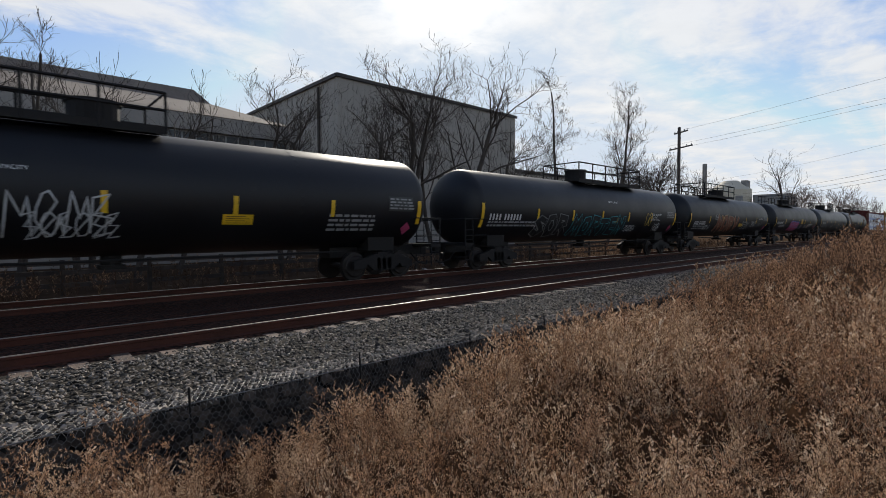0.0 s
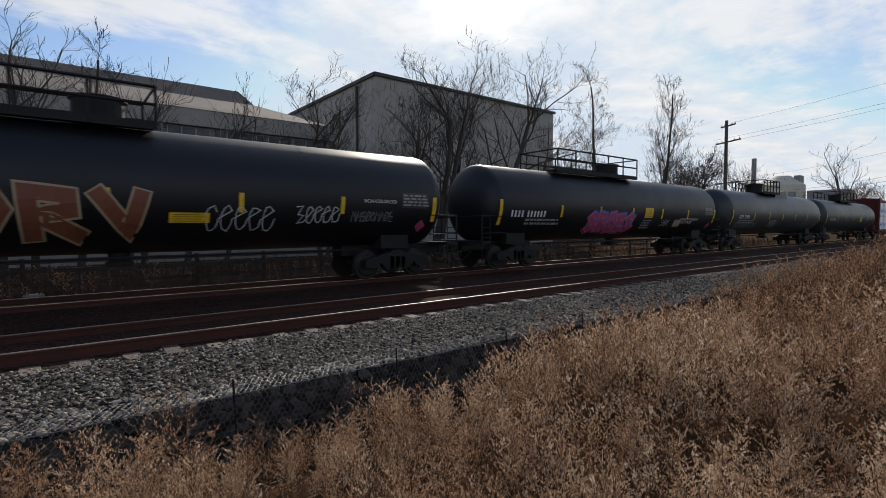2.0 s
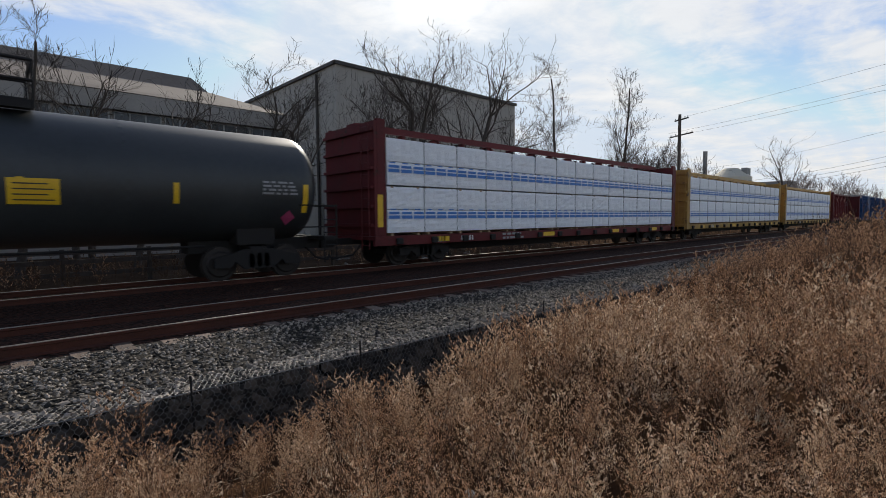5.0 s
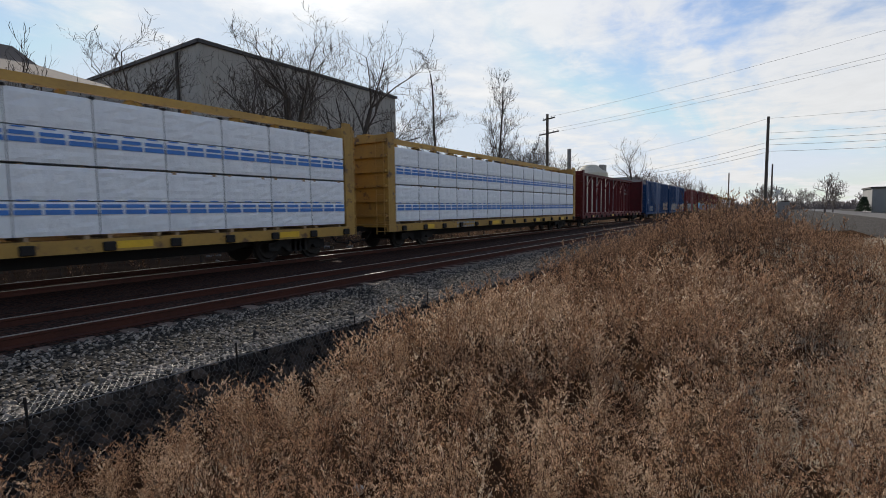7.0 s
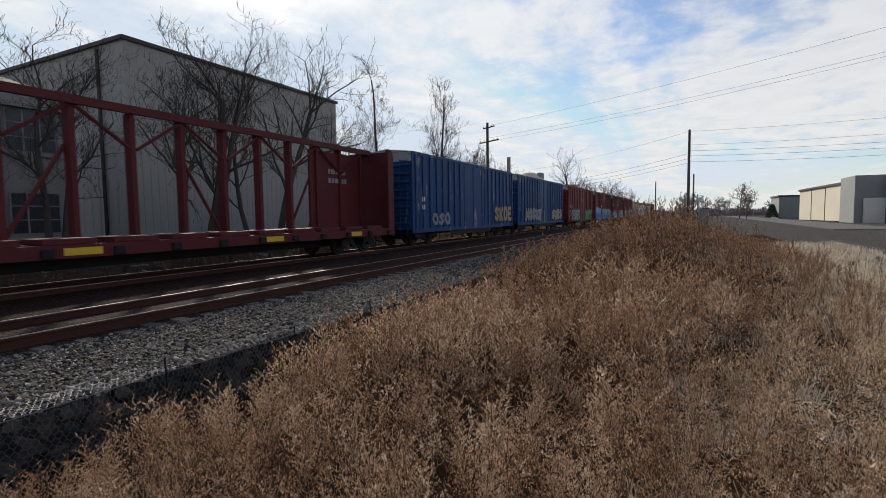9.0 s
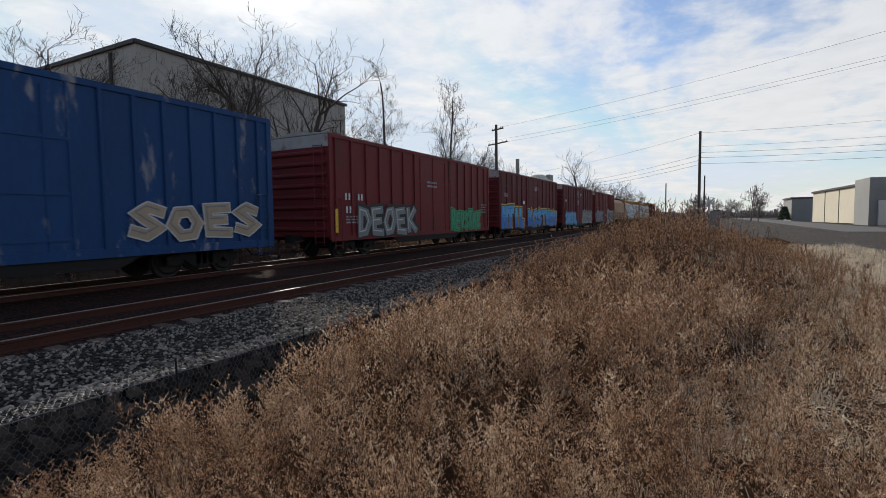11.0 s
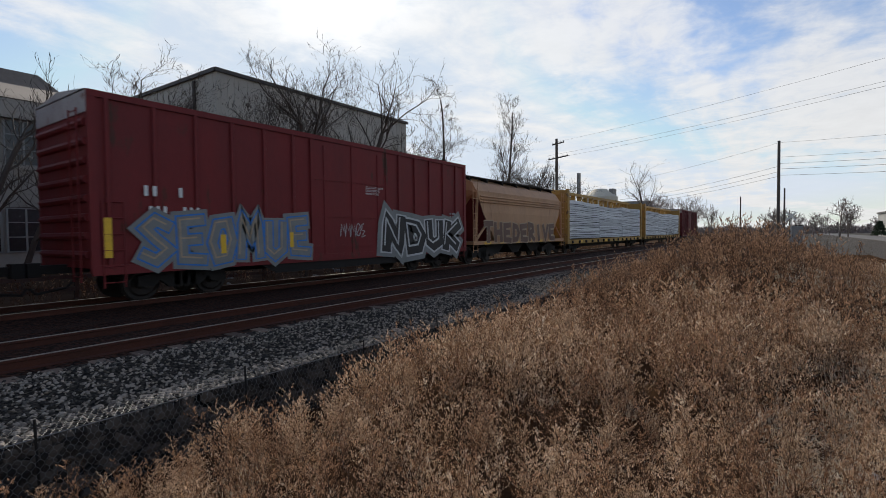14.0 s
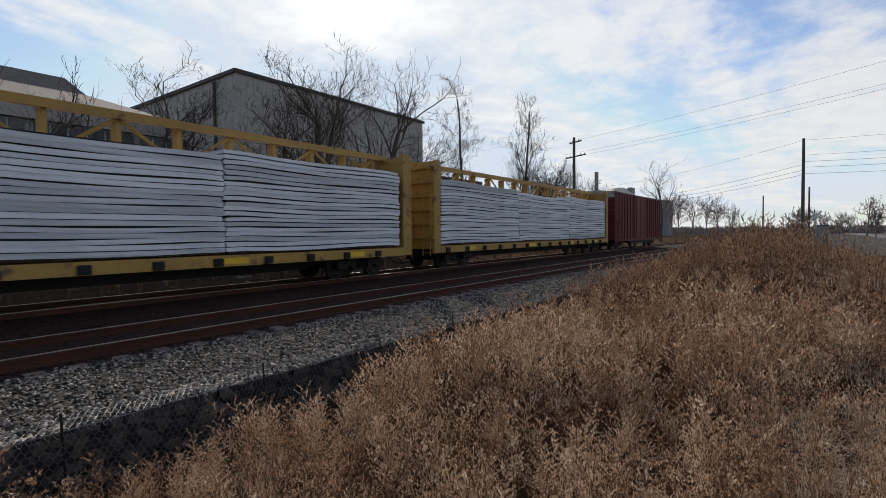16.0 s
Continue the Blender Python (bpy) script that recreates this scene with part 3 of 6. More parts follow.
# ---- the train ----
# Car space: x along the track (the train runs towards -x), y = 0 on the centre line, the side towards the camera is -y, z = 0 at the rail top.
def mesh_of(name, bm, material):
    me = bpy.data.meshes.new(name)
    bm.to_mesh(me)
    bm.free()
    me.materials.append(material)
    return me


def wheel_mesh():
    bm = bmesh.new()
    for y in (-0.7175, 0.7175):
        s = 1 if y > 0 else -1
        tube(bm, (0, y - 0.045, 0.43), (0, y + 0.065, 0.43), 0.43, n=28)
        tube(bm, (0, y - s * 0.075, 0.43), (0, y - s * 0.046, 0.43), 0.455, n=28)
        tube(bm, (0, y + s * 0.066, 0.43), (0, y + s * 0.10, 0.43), 0.34, 0.30, 20)
        tube(bm, (0, y + s * 0.101, 0.43), (0, y + s * 0.34, 0.43), 0.10, n=12)
    tube(bm, (0, -0.6, 0.43), (0, 0.6, 0.43), 0.08, n=8)
    return mesh_of("wheelset", bm, M_WHEEL)


def side_frame_mesh():
    bm = bmesh.new()
    for y in (0,):
        prism(bm, [(-1.12, 0.36), (-0.72, 0.36), (-0.62, 0.50), (-0.38, 0.30), (0.38, 0.30), (0.62, 0.50), (0.72, 0.36), (1.12, 0.36), (1.12, 0.60), (0.70, 0.70), (0.40, 0.80), (-0.40, 0.80), (-0.70, 0.70), (-1.12, 0.60)], y - 0.07, y + 0.07)
    return mesh_of("side_frame", bm, M_STEEL)


def spring_mesh():
    bm = bmesh.new()
    for y in (-1.06, 1.06):
        for x in (-0.2, 0.0, 0.2):
            for k in range(5):
                tube(bm, (x, y - 0.06, 0.40 + k * 0.055), (x, y + 0.06, 0.40 + k * 0.055), 0.08, n=6)
    box(bm, -0.22, 0.22, -1.1, 1.1, 0.66, 0.86)
    return mesh_of("bolster", bm, M_STEEL)


WHEELS, FRAMES, BOLSTER = wheel_mesh(), side_frame_mesh(), spring_mesh()


def add_trucks(car, xs):
    for x in xs:
        tr = link_mesh("truck", BOLSTER, None, car, "grimy two-axle truck")
        tr.location = (x, 0, 0)
        for y in (-1.05, 1.05):
            link_mesh("side_frame", FRAMES, None, tr).location = (0, y, 0)
        for dx in (-0.89, 0.89):
            w = link_mesh("wheelset", WHEELS, None, tr)
            w.location = (dx, 0, 0)


def add_couplers(car, half, reach):
    for s in (-1, 1):
        bm = bmesh.new()
        box(bm, *sorted((s * (half - 0.6), s * (reach - 0.22))), -0.09, 0.09, 0.74, 0.94)
        box(bm, *sorted((s * (reach - 0.24), s * reach)), -0.17, 0.13, 0.68, 1.0)
        cp = part("coupler", bm, M_STEEL, car)
        bm = bmesh.new()
        pts = [(half - 0.2, -0.35, 0.75), (half + 0.12, -0.36, 0.42), (reach - 0.1, -0.30, 0.32), (reach, -0.22, 0.45)]
        for a, b in zip(pts, pts[1:]):
            tube(bm, (s * a[0], a[1], a[2]), (s * b[0], b[1], b[2]), 0.03, n=6)
        part("brake_hose", bm, M_STEEL, cp)


def ladder(car, x, y, z0, z1, material, w=0.4, across=False):
    bm = bmesh.new()
    for d in (-w / 2, w / 2):
        a = (x, y + d) if across else (x + d, y)
        tube(bm, (*a, z0), (*a, z1), 0.018, n=5)
    z = z0 + 0.12
    while z < z1:
        a, b = ((x, y - w / 2), (x, y + w / 2)) if across else ((x - w / 2, y), (x + w / 2, y))
        tube(bm, (*a, z), (*b, z), 0.014, n=5)
        z += 0.36
    return part("ladder", bm, material, car)


def flat(y):
    return lambda u, v: (u, y, v)


def drum(r, zc, off=0.010):
    def f(u, v):
        k = max(min((v - zc) / r, 0.999), -0.999)
        return (u, -math.sqrt(1 - k * k) * (r + off), zc + k * (r + off))
    return f


def patch(bm, f, u0, u1, v0, v1, n=8):
    """A thin painted rectangle that follows the car's side."""
    rows = []
    for i in range(n + 1):
        v = v0 + (v1 - v0) * i / n
        rows.append((bm.verts.new(f(u0, v)), bm.verts.new(f(u1, v))))
    for a, b in zip(rows, rows[1:]):
        bm.faces.new((a[0], a[1], b[1], b[0]))


def poly(bm, f, pts):
    bm.faces.new([bm.verts.new(f(u, v)) for u, v in pts])


def stroke(bm, f, pts, w):
    """A painted line of width w: one mitred ribbon through the points, following the car's side."""
    fine = []
    for (a, b), (c, d) in zip(pts, pts[1:]):
        n = max(1, int(math.hypot(c - a, d - b) / 0.14))
        fine += [(a + (c - a) * k / n, b + (d - b) * k / n) for k in range(n)]
    fine.append(pts[-1])
    ring = math.hypot(pts[0][0] - pts[-1][0], pts[0][1] - pts[-1][1]) < 1e-4
    if ring:
        fine = fine[:-1]
    n, rows = len(fine), []
    for i, (x, y) in enumerate(fine):
        p = fine[i - 1] if i or ring else None
        q = fine[(i + 1) % n] if i < n - 1 or ring else None
        ways = []
        for a, b in ((p, (x, y)), ((x, y), q)):
            if a and b:
                L = math.hypot(b[0] - a[0], b[1] - a[1]) or 1
                ways.append(((b[0] - a[0]) / L, (b[1] - a[1]) / L))
        dx, dy = sum(e[0] for e in ways), sum(e[1] for e in ways)
        L = math.hypot(dx, dy)
        if L < 0.2:
            dx, dy, L = ways[0][0], ways[0][1], 1
        dx, dy = dx / L, dy / L
        k = w / 2 * min(1 / max(dx * ways[0][0] + dy * ways[0][1], 0.5), 1.5)
        ex, ey = (0, 0) if p and q else (dx * w * (-0.35 if not p else 0.35), dy * w * (-0.35 if not p else 0.35))
        rows.append((bm.verts.new(f(x - dy * k + ex, y + dx * k + ey)), bm.verts.new(f(x + dy * k + ex, y - dx * k + ey))))
    for a, b in zip(rows, rows[1:] + (rows[:1] if ring else [])):
        bm.faces.new((a[0], a[1], b[1], b[0]))


def lettering(car, f, u, v, size, words, material=None):
    """Stencilled words in the built-in font, laid on the car's side; v is the top line's foot."""
    cu = bpy.data.curves.new("lettering", "FONT")
    cu.body, cu.size, cu.space_line = words, size, 1.0
    ob = new("lettering", cu)
    me = bpy.data.meshes.new_from_object(ob.evaluated_get(bpy.context.evaluated_depsgraph_get()))
    bpy.data.objects.remove(ob)
    bpy.data.curves.remove(cu)
    for p in me.vertices:
        p.co = f(u + p.co.x, v + p.co.y)
    me.materials.clear()
    return link_mesh("lettering", me, material or M_WHITE, car, "white stencilled words")


def stripe(car, f, u, v0, v1, w=0.15, material=None):
    bm = bmesh.new()
    patch(bm, f, u - w / 2, u + w / 2, v0, v1)
    part("reflector_stripe", bm, material or M_YELLOW, car)


def marks(car, f, u, v, size, groups, material=None, name="car_number"):
    """A row of character-sized bars, in groups."""
    size *= 0.86
    for g in groups:
        for _ in range(g):
            bm = bmesh.new()
            patch(bm, f, u + size * 0.08, u + size * 0.46, v, v + size, 2)
            part(name, bm, material or M_WHITE, car, "white stencilled bar")
            u += size * 0.80
        u += size * 0.55


def fine_print(car, f, u, v, w, lines, size=0.07, seed=1, material=None):
    rnd = random.Random(seed)
    bm = bmesh.new()
    for i in range(lines):
        x = u
        while x < u + w:
            l = rnd.uniform(0.08, 0.34)
            patch(bm, f, x, min(x + l, u + w + 0.1), v - i * size * 1.9, v - i * size * 1.9 + size, 1)
            x += l + 0.06
    tagged(part("stencil", bm, material or M_STENCIL, car, "small faded white stencil bars"), kind="stuff")


def tag(car, f, u, v, w, h, material, seed, width=0.05, n=9):
    """A scrawled spray line, looping within w by h."""
    rnd = random.Random(seed)
    bm = bmesh.new()
    x, pts = u, []
    while x < u + w:
        cx, k = x, rnd.choice((0, 1, 2))
        if k == 0:
            pts += [(cx, v), (cx + h * 0.12, v + h), (cx + h * 0.30, v + h * 0.4), (cx + h * 0.42, v + h * 0.9), (cx + h * 0.5, v)]
        elif k == 1:
            for a in range(0, 330, 40):
                pts.append((cx + h * 0.25 + h * 0.24 * math.cos(radians(a + 40)), v + h * 0.5 + h * 0.48 * math.sin(radians(a + 40))))
        else:
            pts += [(cx, v + h * 0.9), (cx + h * 0.35, v + h), (cx + h * 0.05, v + h * 0.5), (cx + h * 0.4, v + h * 0.45), (cx + h * 0.05, v - h * 0.05), (cx + h * 0.45, v + h * 0.05)]
        x += h * 0.55
    pts = [(a + rnd.uniform(-0.03, 0.03) * h, b + rnd.uniform(-0.05, 0.05) * h) for a, b in pts]
    stroke(bm, f, pts, width * 0.6)
    part("spray_tag", bm, material, car, "scrawled spray-paint tag")


GLYPHS = {
    "I": [[(0.5, 0), (0.5, 1)]],
    "L": [[(0.15, 1), (0.15, 0.05), (0.9, 0)]],
    "K": [[(0.1, 0), (0.1, 1)], [(0.95, 1), (0.2, 0.48), (1.0, 0)]],
    "O": [[(0.3, 0), (0.8, 0.05), (1.0, 0.5), (0.75, 1), (0.25, 0.95), (0.0, 0.45), (0.3, 0)]],
    "S": [[(0.95, 0.85), (0.5, 1), (0.08, 0.78), (0.5, 0.52), (0.95, 0.25), (0.5, 0), (0.02, 0.15)]],
    "T": [[(0.5, 0), (0.5, 1)], [(0, 0.97), (1, 1)]],
    "E": [[(0.95, 1), (0.1, 0.95), (0.1, 0.05), (1, 0)], [(0.2, 0.5), (0.8, 0.52)]],
    "N": [[(0.05, 0), (0.1, 1), (0.85, 0), (0.95, 1)]],
    "M": [[(0, 0), (0.15, 1), (0.5, 0.4), (0.85, 1), (1, 0)]],
    "H": [[(0.08, 0), (0.12, 1)], [(0.9, 0), (0.92, 1)], [(0.15, 0.5), (0.88, 0.5)]],
    "J": [[(0.3, 1), (0.9, 1), (0.75, 0.1), (0.4, 0), (0.05, 0.3)]],
    "D": [[(0.12, 0), (0.1, 1), (0.7, 0.9), (1, 0.5), (0.7, 0.05), (0.12, 0)]],
    "R": [[(0.1, 0), (0.12, 1), (0.8, 0.92), (0.85, 0.58), (0.2, 0.48), (0.95, 0)]],
    "U": [[(0.08, 1), (0.1, 0.2), (0.5, 0), (0.9, 0.2), (0.92, 1)]],
    "V": [[(0.05, 1), (0.5, 0), (0.95, 1)]],
}


def mural(car, y_of, u0, u1, v0, v1, shapes, fill, edge, shade=None, seed=3, halo=None, drift=0.12, name="graffiti", low=None, fat=0.34):
    """Spray-painted fat letters side by side: halo, cast shade, outline, fill, lower tone, thin highlight, each a hair proud of the last."""
    rnd = random.Random(seed)
    w, h = (u1 - u0) / len(shapes), v1 - v0
    W = min(w, h) * fat
    for i, s in enumerate(shapes):
        lean, dz, grow_by = rnd.uniform(-0.16, 0.2), rnd.uniform(-drift, drift), rnd.uniform(0.94, 1.12)
        lines = []
        for line in GLYPHS[s]:
            lines.append([(u0 + w * (i + 0.14 + 0.72 * (a + lean * (b - 0.5) + rnd.uniform(-0.04, 0.04) * (0 < k < len(line) - 1))), v0 + h * (0.15 + 0.70 * b * grow_by + dz * 0.35)) for k, (a, b) in enumerate(line)])
        up, made = 0.0005 * (i % 2), []
        lift = 0.0
        for k, ma, wide, du, dv in (("halo", halo, 1.6, 0, 0), ("shade", shade, 1.12, 0.06, 0.05), ("edge", edge, 1.0, 0, 0), ("fill", fill[0], 0.76, 0, 0), ("low", low, 0.75, 0, 0), ("shine", fill[-1] if fill[-1] != fill[0] else None, 0.12, -0.16 * W, 0.14 * W)):
            lift += 0.003
            if not ma:
                continue
            bm = bmesh.new()
            for n, line in enumerate(lines):
                pts = [(a + du, b + dv) for a, b in line]
                if k == "low":
                    mid = v0 + h * 0.48
                    keep = []
                    for (a, b), (c, d) in zip(pts, pts[1:]):
                        seg = [(a + (c - a) * q / 6, b + (d - b) * q / 6) for q in range(7)]
                        keep.append([p for p in seg if p[1] < mid])
                    run = []
                    for seg in keep:
                        if run and seg and math.hypot(run[-1][0] - seg[0][0], run[-1][1] - seg[0][1]) < 1e-6:
                            run += seg[1:]
                        else:
                            if len(run) > 1:
                                stroke(bm, y_of(lift + up + 0.0012 * n), run, W * wide)
                            run = seg
                    if len(run) > 1:
                        stroke(bm, y_of(lift + up + 0.0012 * n), run, W * wide)
                else:
                    stroke(bm, y_of(lift + up + 0.0012 * n), pts, W * wide)
            if not bm.verts:
                bm.free()
                continue
            made.append(part(name, bm, ma, made[0] if made else car, "" if made else "spray-painted graffiti letter"))


# -- tank cars --
TR, TZ = 1.47, 2.45


def tank_body(L, r=TR, zc=TZ):
    bm = bmesh.new()
    n, half, head = 40, L / 2, 0.72
    prof = []
    for i in range(9):
        a = math.pi / 2 * i / 8
        prof.append((-half + head - head * math.cos(a), max(r * math.sin(a), 0.02)))
    for x in (-half * 0.5, -half * 0.1, half * 0.1, half * 0.5):
        prof.append((x, r))
    prof += [(-a, b) for a, b in prof[8::-1]]
    rings = [[bm.verts.new((x, rr * math.cos(2 * math.pi * k / n), zc + rr * math.sin(2 * math.pi * k / n))) for k in range(n)] for x, rr in prof]
    for a, b in zip(rings, rings[1:]):
        for k in range(n):
            bm.faces.new((a[k], a[(k + 1) % n], b[(k + 1) % n], b[k]))
    bm.faces.new(rings[0][::-1])
    bm.faces.new(rings[-1])
    bmesh.ops.recalc_face_normals(bm, faces=bm.faces)
    return bm


def tank_car(L, pitch, material, label, walk_len=7.6, walk_at=0.0, boxy=False, dome=None):
    car = empty("tank_car", label, "tank car", "freight train")
    part("tank", tank_body(L), material, car, smooth=True)
    for x in (-L * 0.28, -L * 0.02, L * 0.24):
        bm = bmesh.new()
        n = 40
        for k in range(n):
            a0, a1 = 2 * math.pi * k / n, 2 * math.pi * (k + 1) / n
            q = [bm.verts.new((xx, (TR + 0.006) * math.cos(a), TZ + (TR + 0.006) * math.sin(a))) for xx, a in ((x - 0.04, a0), (x + 0.04, a0), (x + 0.04, a1), (x - 0.04, a1))]
            bm.faces.new(q)
        part("weld_band", bm, material, car)
    half = L / 2
    for s in (-1, 1):
        bm = bmesh.new()
        box(bm, *sorted((s * (half - 3.4), s * (half + 0.25))), -0.33, 0.33, 0.70, 1.06)
        box(bm, *sorted((s * (half - 2.4), s * (half - 1.4))), -0.95, 0.95, 0.92, 1.35)
        box(bm, *sorted((s * (half - 0.12), s * (half + 0.28))), -1.4, 1.4, 0.98, 1.08)
        part("bolster_saddle", bm, M_STEEL, car)
        for y in (-1.38, 1.38):
            ladder(car, s * (half + 0.05), y, 0.35, 2.0, M_STEEL, 0.38)
            bm = bmesh.new()
            for z in (1.35, 1.95):
                tube(bm, (s * (half + 0.26), y, z), (s * (half - 0.9), y * 1.02, z), 0.018, n=5)
            tube(bm, (s * (half + 0.26), y, 1.0), (s * (half + 0.26), y, 1.95), 0.02, n=5)
            part("handrail", bm, M_STEEL, car)
        bm = bmesh.new()
        tube(bm, (s * (half + 0.27), -1.4, 1.95), (s * (half + 0.27), 1.4, 1.95), 0.018, n=5)
        part("handrail", bm, M_STEEL, car)
    # top platform, railing, valve housing
    z = TZ + TR
    dome = walk_at - 0.4 if dome is None else dome
    a, b = walk_at - walk_len / 2, walk_at + walk_len / 2
    bm = bmesh.new()
    for y in (-0.72, 0.72):
        box(bm, a, b, y - 0.30, y + 0.30, z - 0.06, z - 0.01)
        box(bm, a, b, y - 0.31 if y < 0 else y + 0.28, y - 0.28 if y < 0 else y + 0.31, z - 0.12, z + 0.05)
    part("platform", bm, M_STEEL, car, "steel grating walkway")
    rail = bmesh.new()
    for y in (-1.02, 1.02):
        for zz in (0.48, 0.88):
            tube(rail, (a, y, z + zz - 0.05), (b, y, z + zz - 0.05), 0.034, n=5)
        k = a
        while k <= b + 0.01:
            tube(rail, (k, y, z - 0.1), (k, y, z + 0.83), 0.032, n=5)
            k += walk_len / 5
    for x in (a, b):
        tube(rail, (x, -1.02, z + 0.83), (x, 1.02, z + 0.83), 0.03, n=5)
    part("railing", rail, M_STEEL, car)
    bm = bmesh.new()
    tube(bm, (dome, 0, z - 0.1), (dome, 0, z + 0.55), 0.52, n=18)
    tube(bm, (dome, 0, z + 0.551), (dome, 0, z + 0.61), 0.57, n=18)
    part("valve_housing", bm, M_STEEL, car, "black round valve housing")
    if boxy:
        bm = bmesh.new()
        prism(bm, [(walk_at + 1.0, z - 0.35), (walk_at + 3.6, z - 0.35), (walk_at + 3.2, z + 0.25), (walk_at + 1.2, z + 0.05)], -0.9, 0.9)
        part("shield_plate", bm, M_GREYTANK, car, "pale grey sloped shield")
    bm = bmesh.new()
    tube(bm, (0.3, 0, TZ - TR - 0.22), (0.3, 0, TZ - TR + 0.1), 0.22, n=12)
    box(bm, 0.05, 0.55, -0.3, 0.3, TZ - TR - 0.3, TZ - TR - 0.2)
    part("outlet_valve", bm, M_STEEL, car)
    bm = bmesh.new()
    tube(bm, (-half + 3.2, -1.0, 0.92), (half - 3.2, -1.0, 0.92), 0.03, n=6)
    part("brake_pipe", bm, M_STEEL, car)
    add_trucks(car, (-(half - 1.9), half - 1.9))
    add_couplers(car, half, pitch / 2)
    f = drum(TR, TZ)
    stripe(car, f, -half + 0.62, 1.65, 2.55)
    for x in (-5.25, -2.6, 0.0, 2.7, 5.4):
        stripe(car, f, x, 1.95, 2.42, 0.12)
    stripe(car, f, half - 0.72, 1.75, 2.5)
    bm = bmesh.new()
    patch(bm, f, half - 1.95, half - 1.0, 2.15, 2.6)
    part("data_panel", bm, M_GREYTANK, car, "grey printed data panel")
    fine_print(car, drum(TR, TZ, 0.011), half - 1.9, 2.5, 0.85, 4, 0.05, 7)
    bm = bmesh.new()
    f2 = drum(TR, TZ, 0.02)
    poly(bm, f2, [(half - 1.35, 1.62), (half - 1.15, 1.42), (half - 0.95, 1.62), (half - 1.15, 1.82)])
    part("hazard_placard", bm, P_PINK, car, "red and white diamond placard")
    return car, f, half


# -- box cars --
def box_car(L, pitch, zt, material, label, rib=1.0, roof=M_ROOF, door=(-1.9, 1.9), z0=0.88, belts=()):
    car = empty("boxcar", label, "boxcar", "freight train")
    h, W = L / 2, 1.5
    part("body", bx(-h, h, -W, W, z0, zt), material, car)
    ribm = mesh_of("side_post", bx(-0.05, 0.05, -0.063, 0.0, z0 - 0.02, zt - 0.1, bevel=0.015), material)
    x = -h + 0.35
    while x < h - 0.2:
        if not door[0] - 0.05 < x < door[1] + 0.05:
            for y, r in ((-W, 0), (W, math.pi)):
                o = link_mesh("side_post", ribm, None, car)
                o.location, o.rotation_euler = (x, y, 0), (0, 0, r)
        x += rib
    for z in belts:
        part("side_belt", bx(-h, h, -W - 0.045, -W - 0.002, z - 0.05, z + 0.05), material, car)
    for s in (-1, 1):
        for k in range(8):
            z = z0 + 0.3 + k * (zt - z0 - 0.9) / 7.2
            bm = bmesh.new()
            tube(bm, (s * h, -W + 0.1, z), (s * h, W - 0.1, z), 0.09, n=8)
            part("end_rib", bm, material, car)
        bm = bmesh.new()
        prism(bm, [(s * (h + 0.005), zt - 0.48), (s * (h + 0.03), zt - 0.48), (s * (h + 0.03), zt - 0.02), (s * (h + 0.005), zt - 0.02)], -W, W)
        part("end_cap", bm, roof, car, "bare metal gable strip")
        for y in (-W, W):
            part("corner_post", bx(*sorted((s * (h - 0.16), s * (h + 0.02))), y - 0.045, y + 0.045, z0 - 0.1, zt), material, car)
        ladder(car, s * (h - 0.42), -W - 0.06, z0 - 0.45, z0 + 1.5, material, 0.42)
        ladder(car, s * (h + 0.14), -W + 0.4, z0 - 0.3, zt - 0.4, material, 0.42, True)
    bm = bmesh.new()
    a = [bm.verts.new((-h - 0.05, y, z)) for y, z in ((-W - 0.03, zt), (0, zt + 0.17), (W + 0.03, zt))]
    b = [bm.verts.new((h + 0.05, y, z)) for y, z in ((-W - 0.03, zt), (0, zt + 0.17), (W + 0.03, zt))]
    bm.faces.new((a[0], b[0], b[1], a[1]))
    bm.faces.new((a[1], b[1], b[2], a[2]))
    bm.faces.new(a[::-1])
    bm.faces.new(b)
    part("roof", bm, roof, car)
    for y in (-W - 0.055, W - 0.005):
        part("roof_rail", bx(-h, h, y, y + 0.06, zt - 0.14, zt + 0.004), material, car)
        part("side_sill", bx(-h, h, y, y + 0.06, z0 - 0.16, z0 + 0.06), material, car)
    part("belly", bx(-h + 1.2, h - 1.2, -0.45, 0.45, z0 - 0.35, z0 - 0.02), M_STEEL, car)
    bm = bmesh.new()
    prism(bm, [(-h * 0.45, z0 - 0.16), (h * 0.45, z0 - 0.16), (h * 0.38, z0 - 0.42), (-h * 0.38, z0 - 0.42)], -W + 0.02, -W + 0.06)
    part("fish_belly_sill", bm, M_STEEL, car)
    d0, d1 = door
    dr = part("door", bx(d0, d1, -W - 0.03, -W - 0.004, z0 + 0.02, zt - 0.16), material, car)
    for k in range(3):
        xx = d0 + (d1 - d0) * k / 2
        part("door_post", bx(xx - 0.05, xx + 0.05, -W - 0.06, -W - 0.031, z0, zt - 0.12), material, dr)
    for zz in (z0 + 0.3, z0 + 1.3, z0 + 2.5):
        part("door_rail", bx(d0, d1, -W - 0.055, -W - 0.032, zz - 0.04, zz + 0.04), material, dr)
    for xx in (d0 + 0.5, d1 - 0.5):
        bm = bmesh.new()
        tube(bm, (xx, -W - 0.04, z0 - 0.1), (xx, -W - 0.04, zt - 0.3), 0.022, n=6)
        part("lock_rod", bm, material, dr)
    part("door_track", bx(d0 - 1.0, d1 + 2.6, -W - 0.064, -W - 0.058, z0 - 0.08, z0 - 0.01), material, car)
    add_trucks(car, (-(h - 2.2), h - 2.2))
    add_couplers(car, h, pitch / 2)
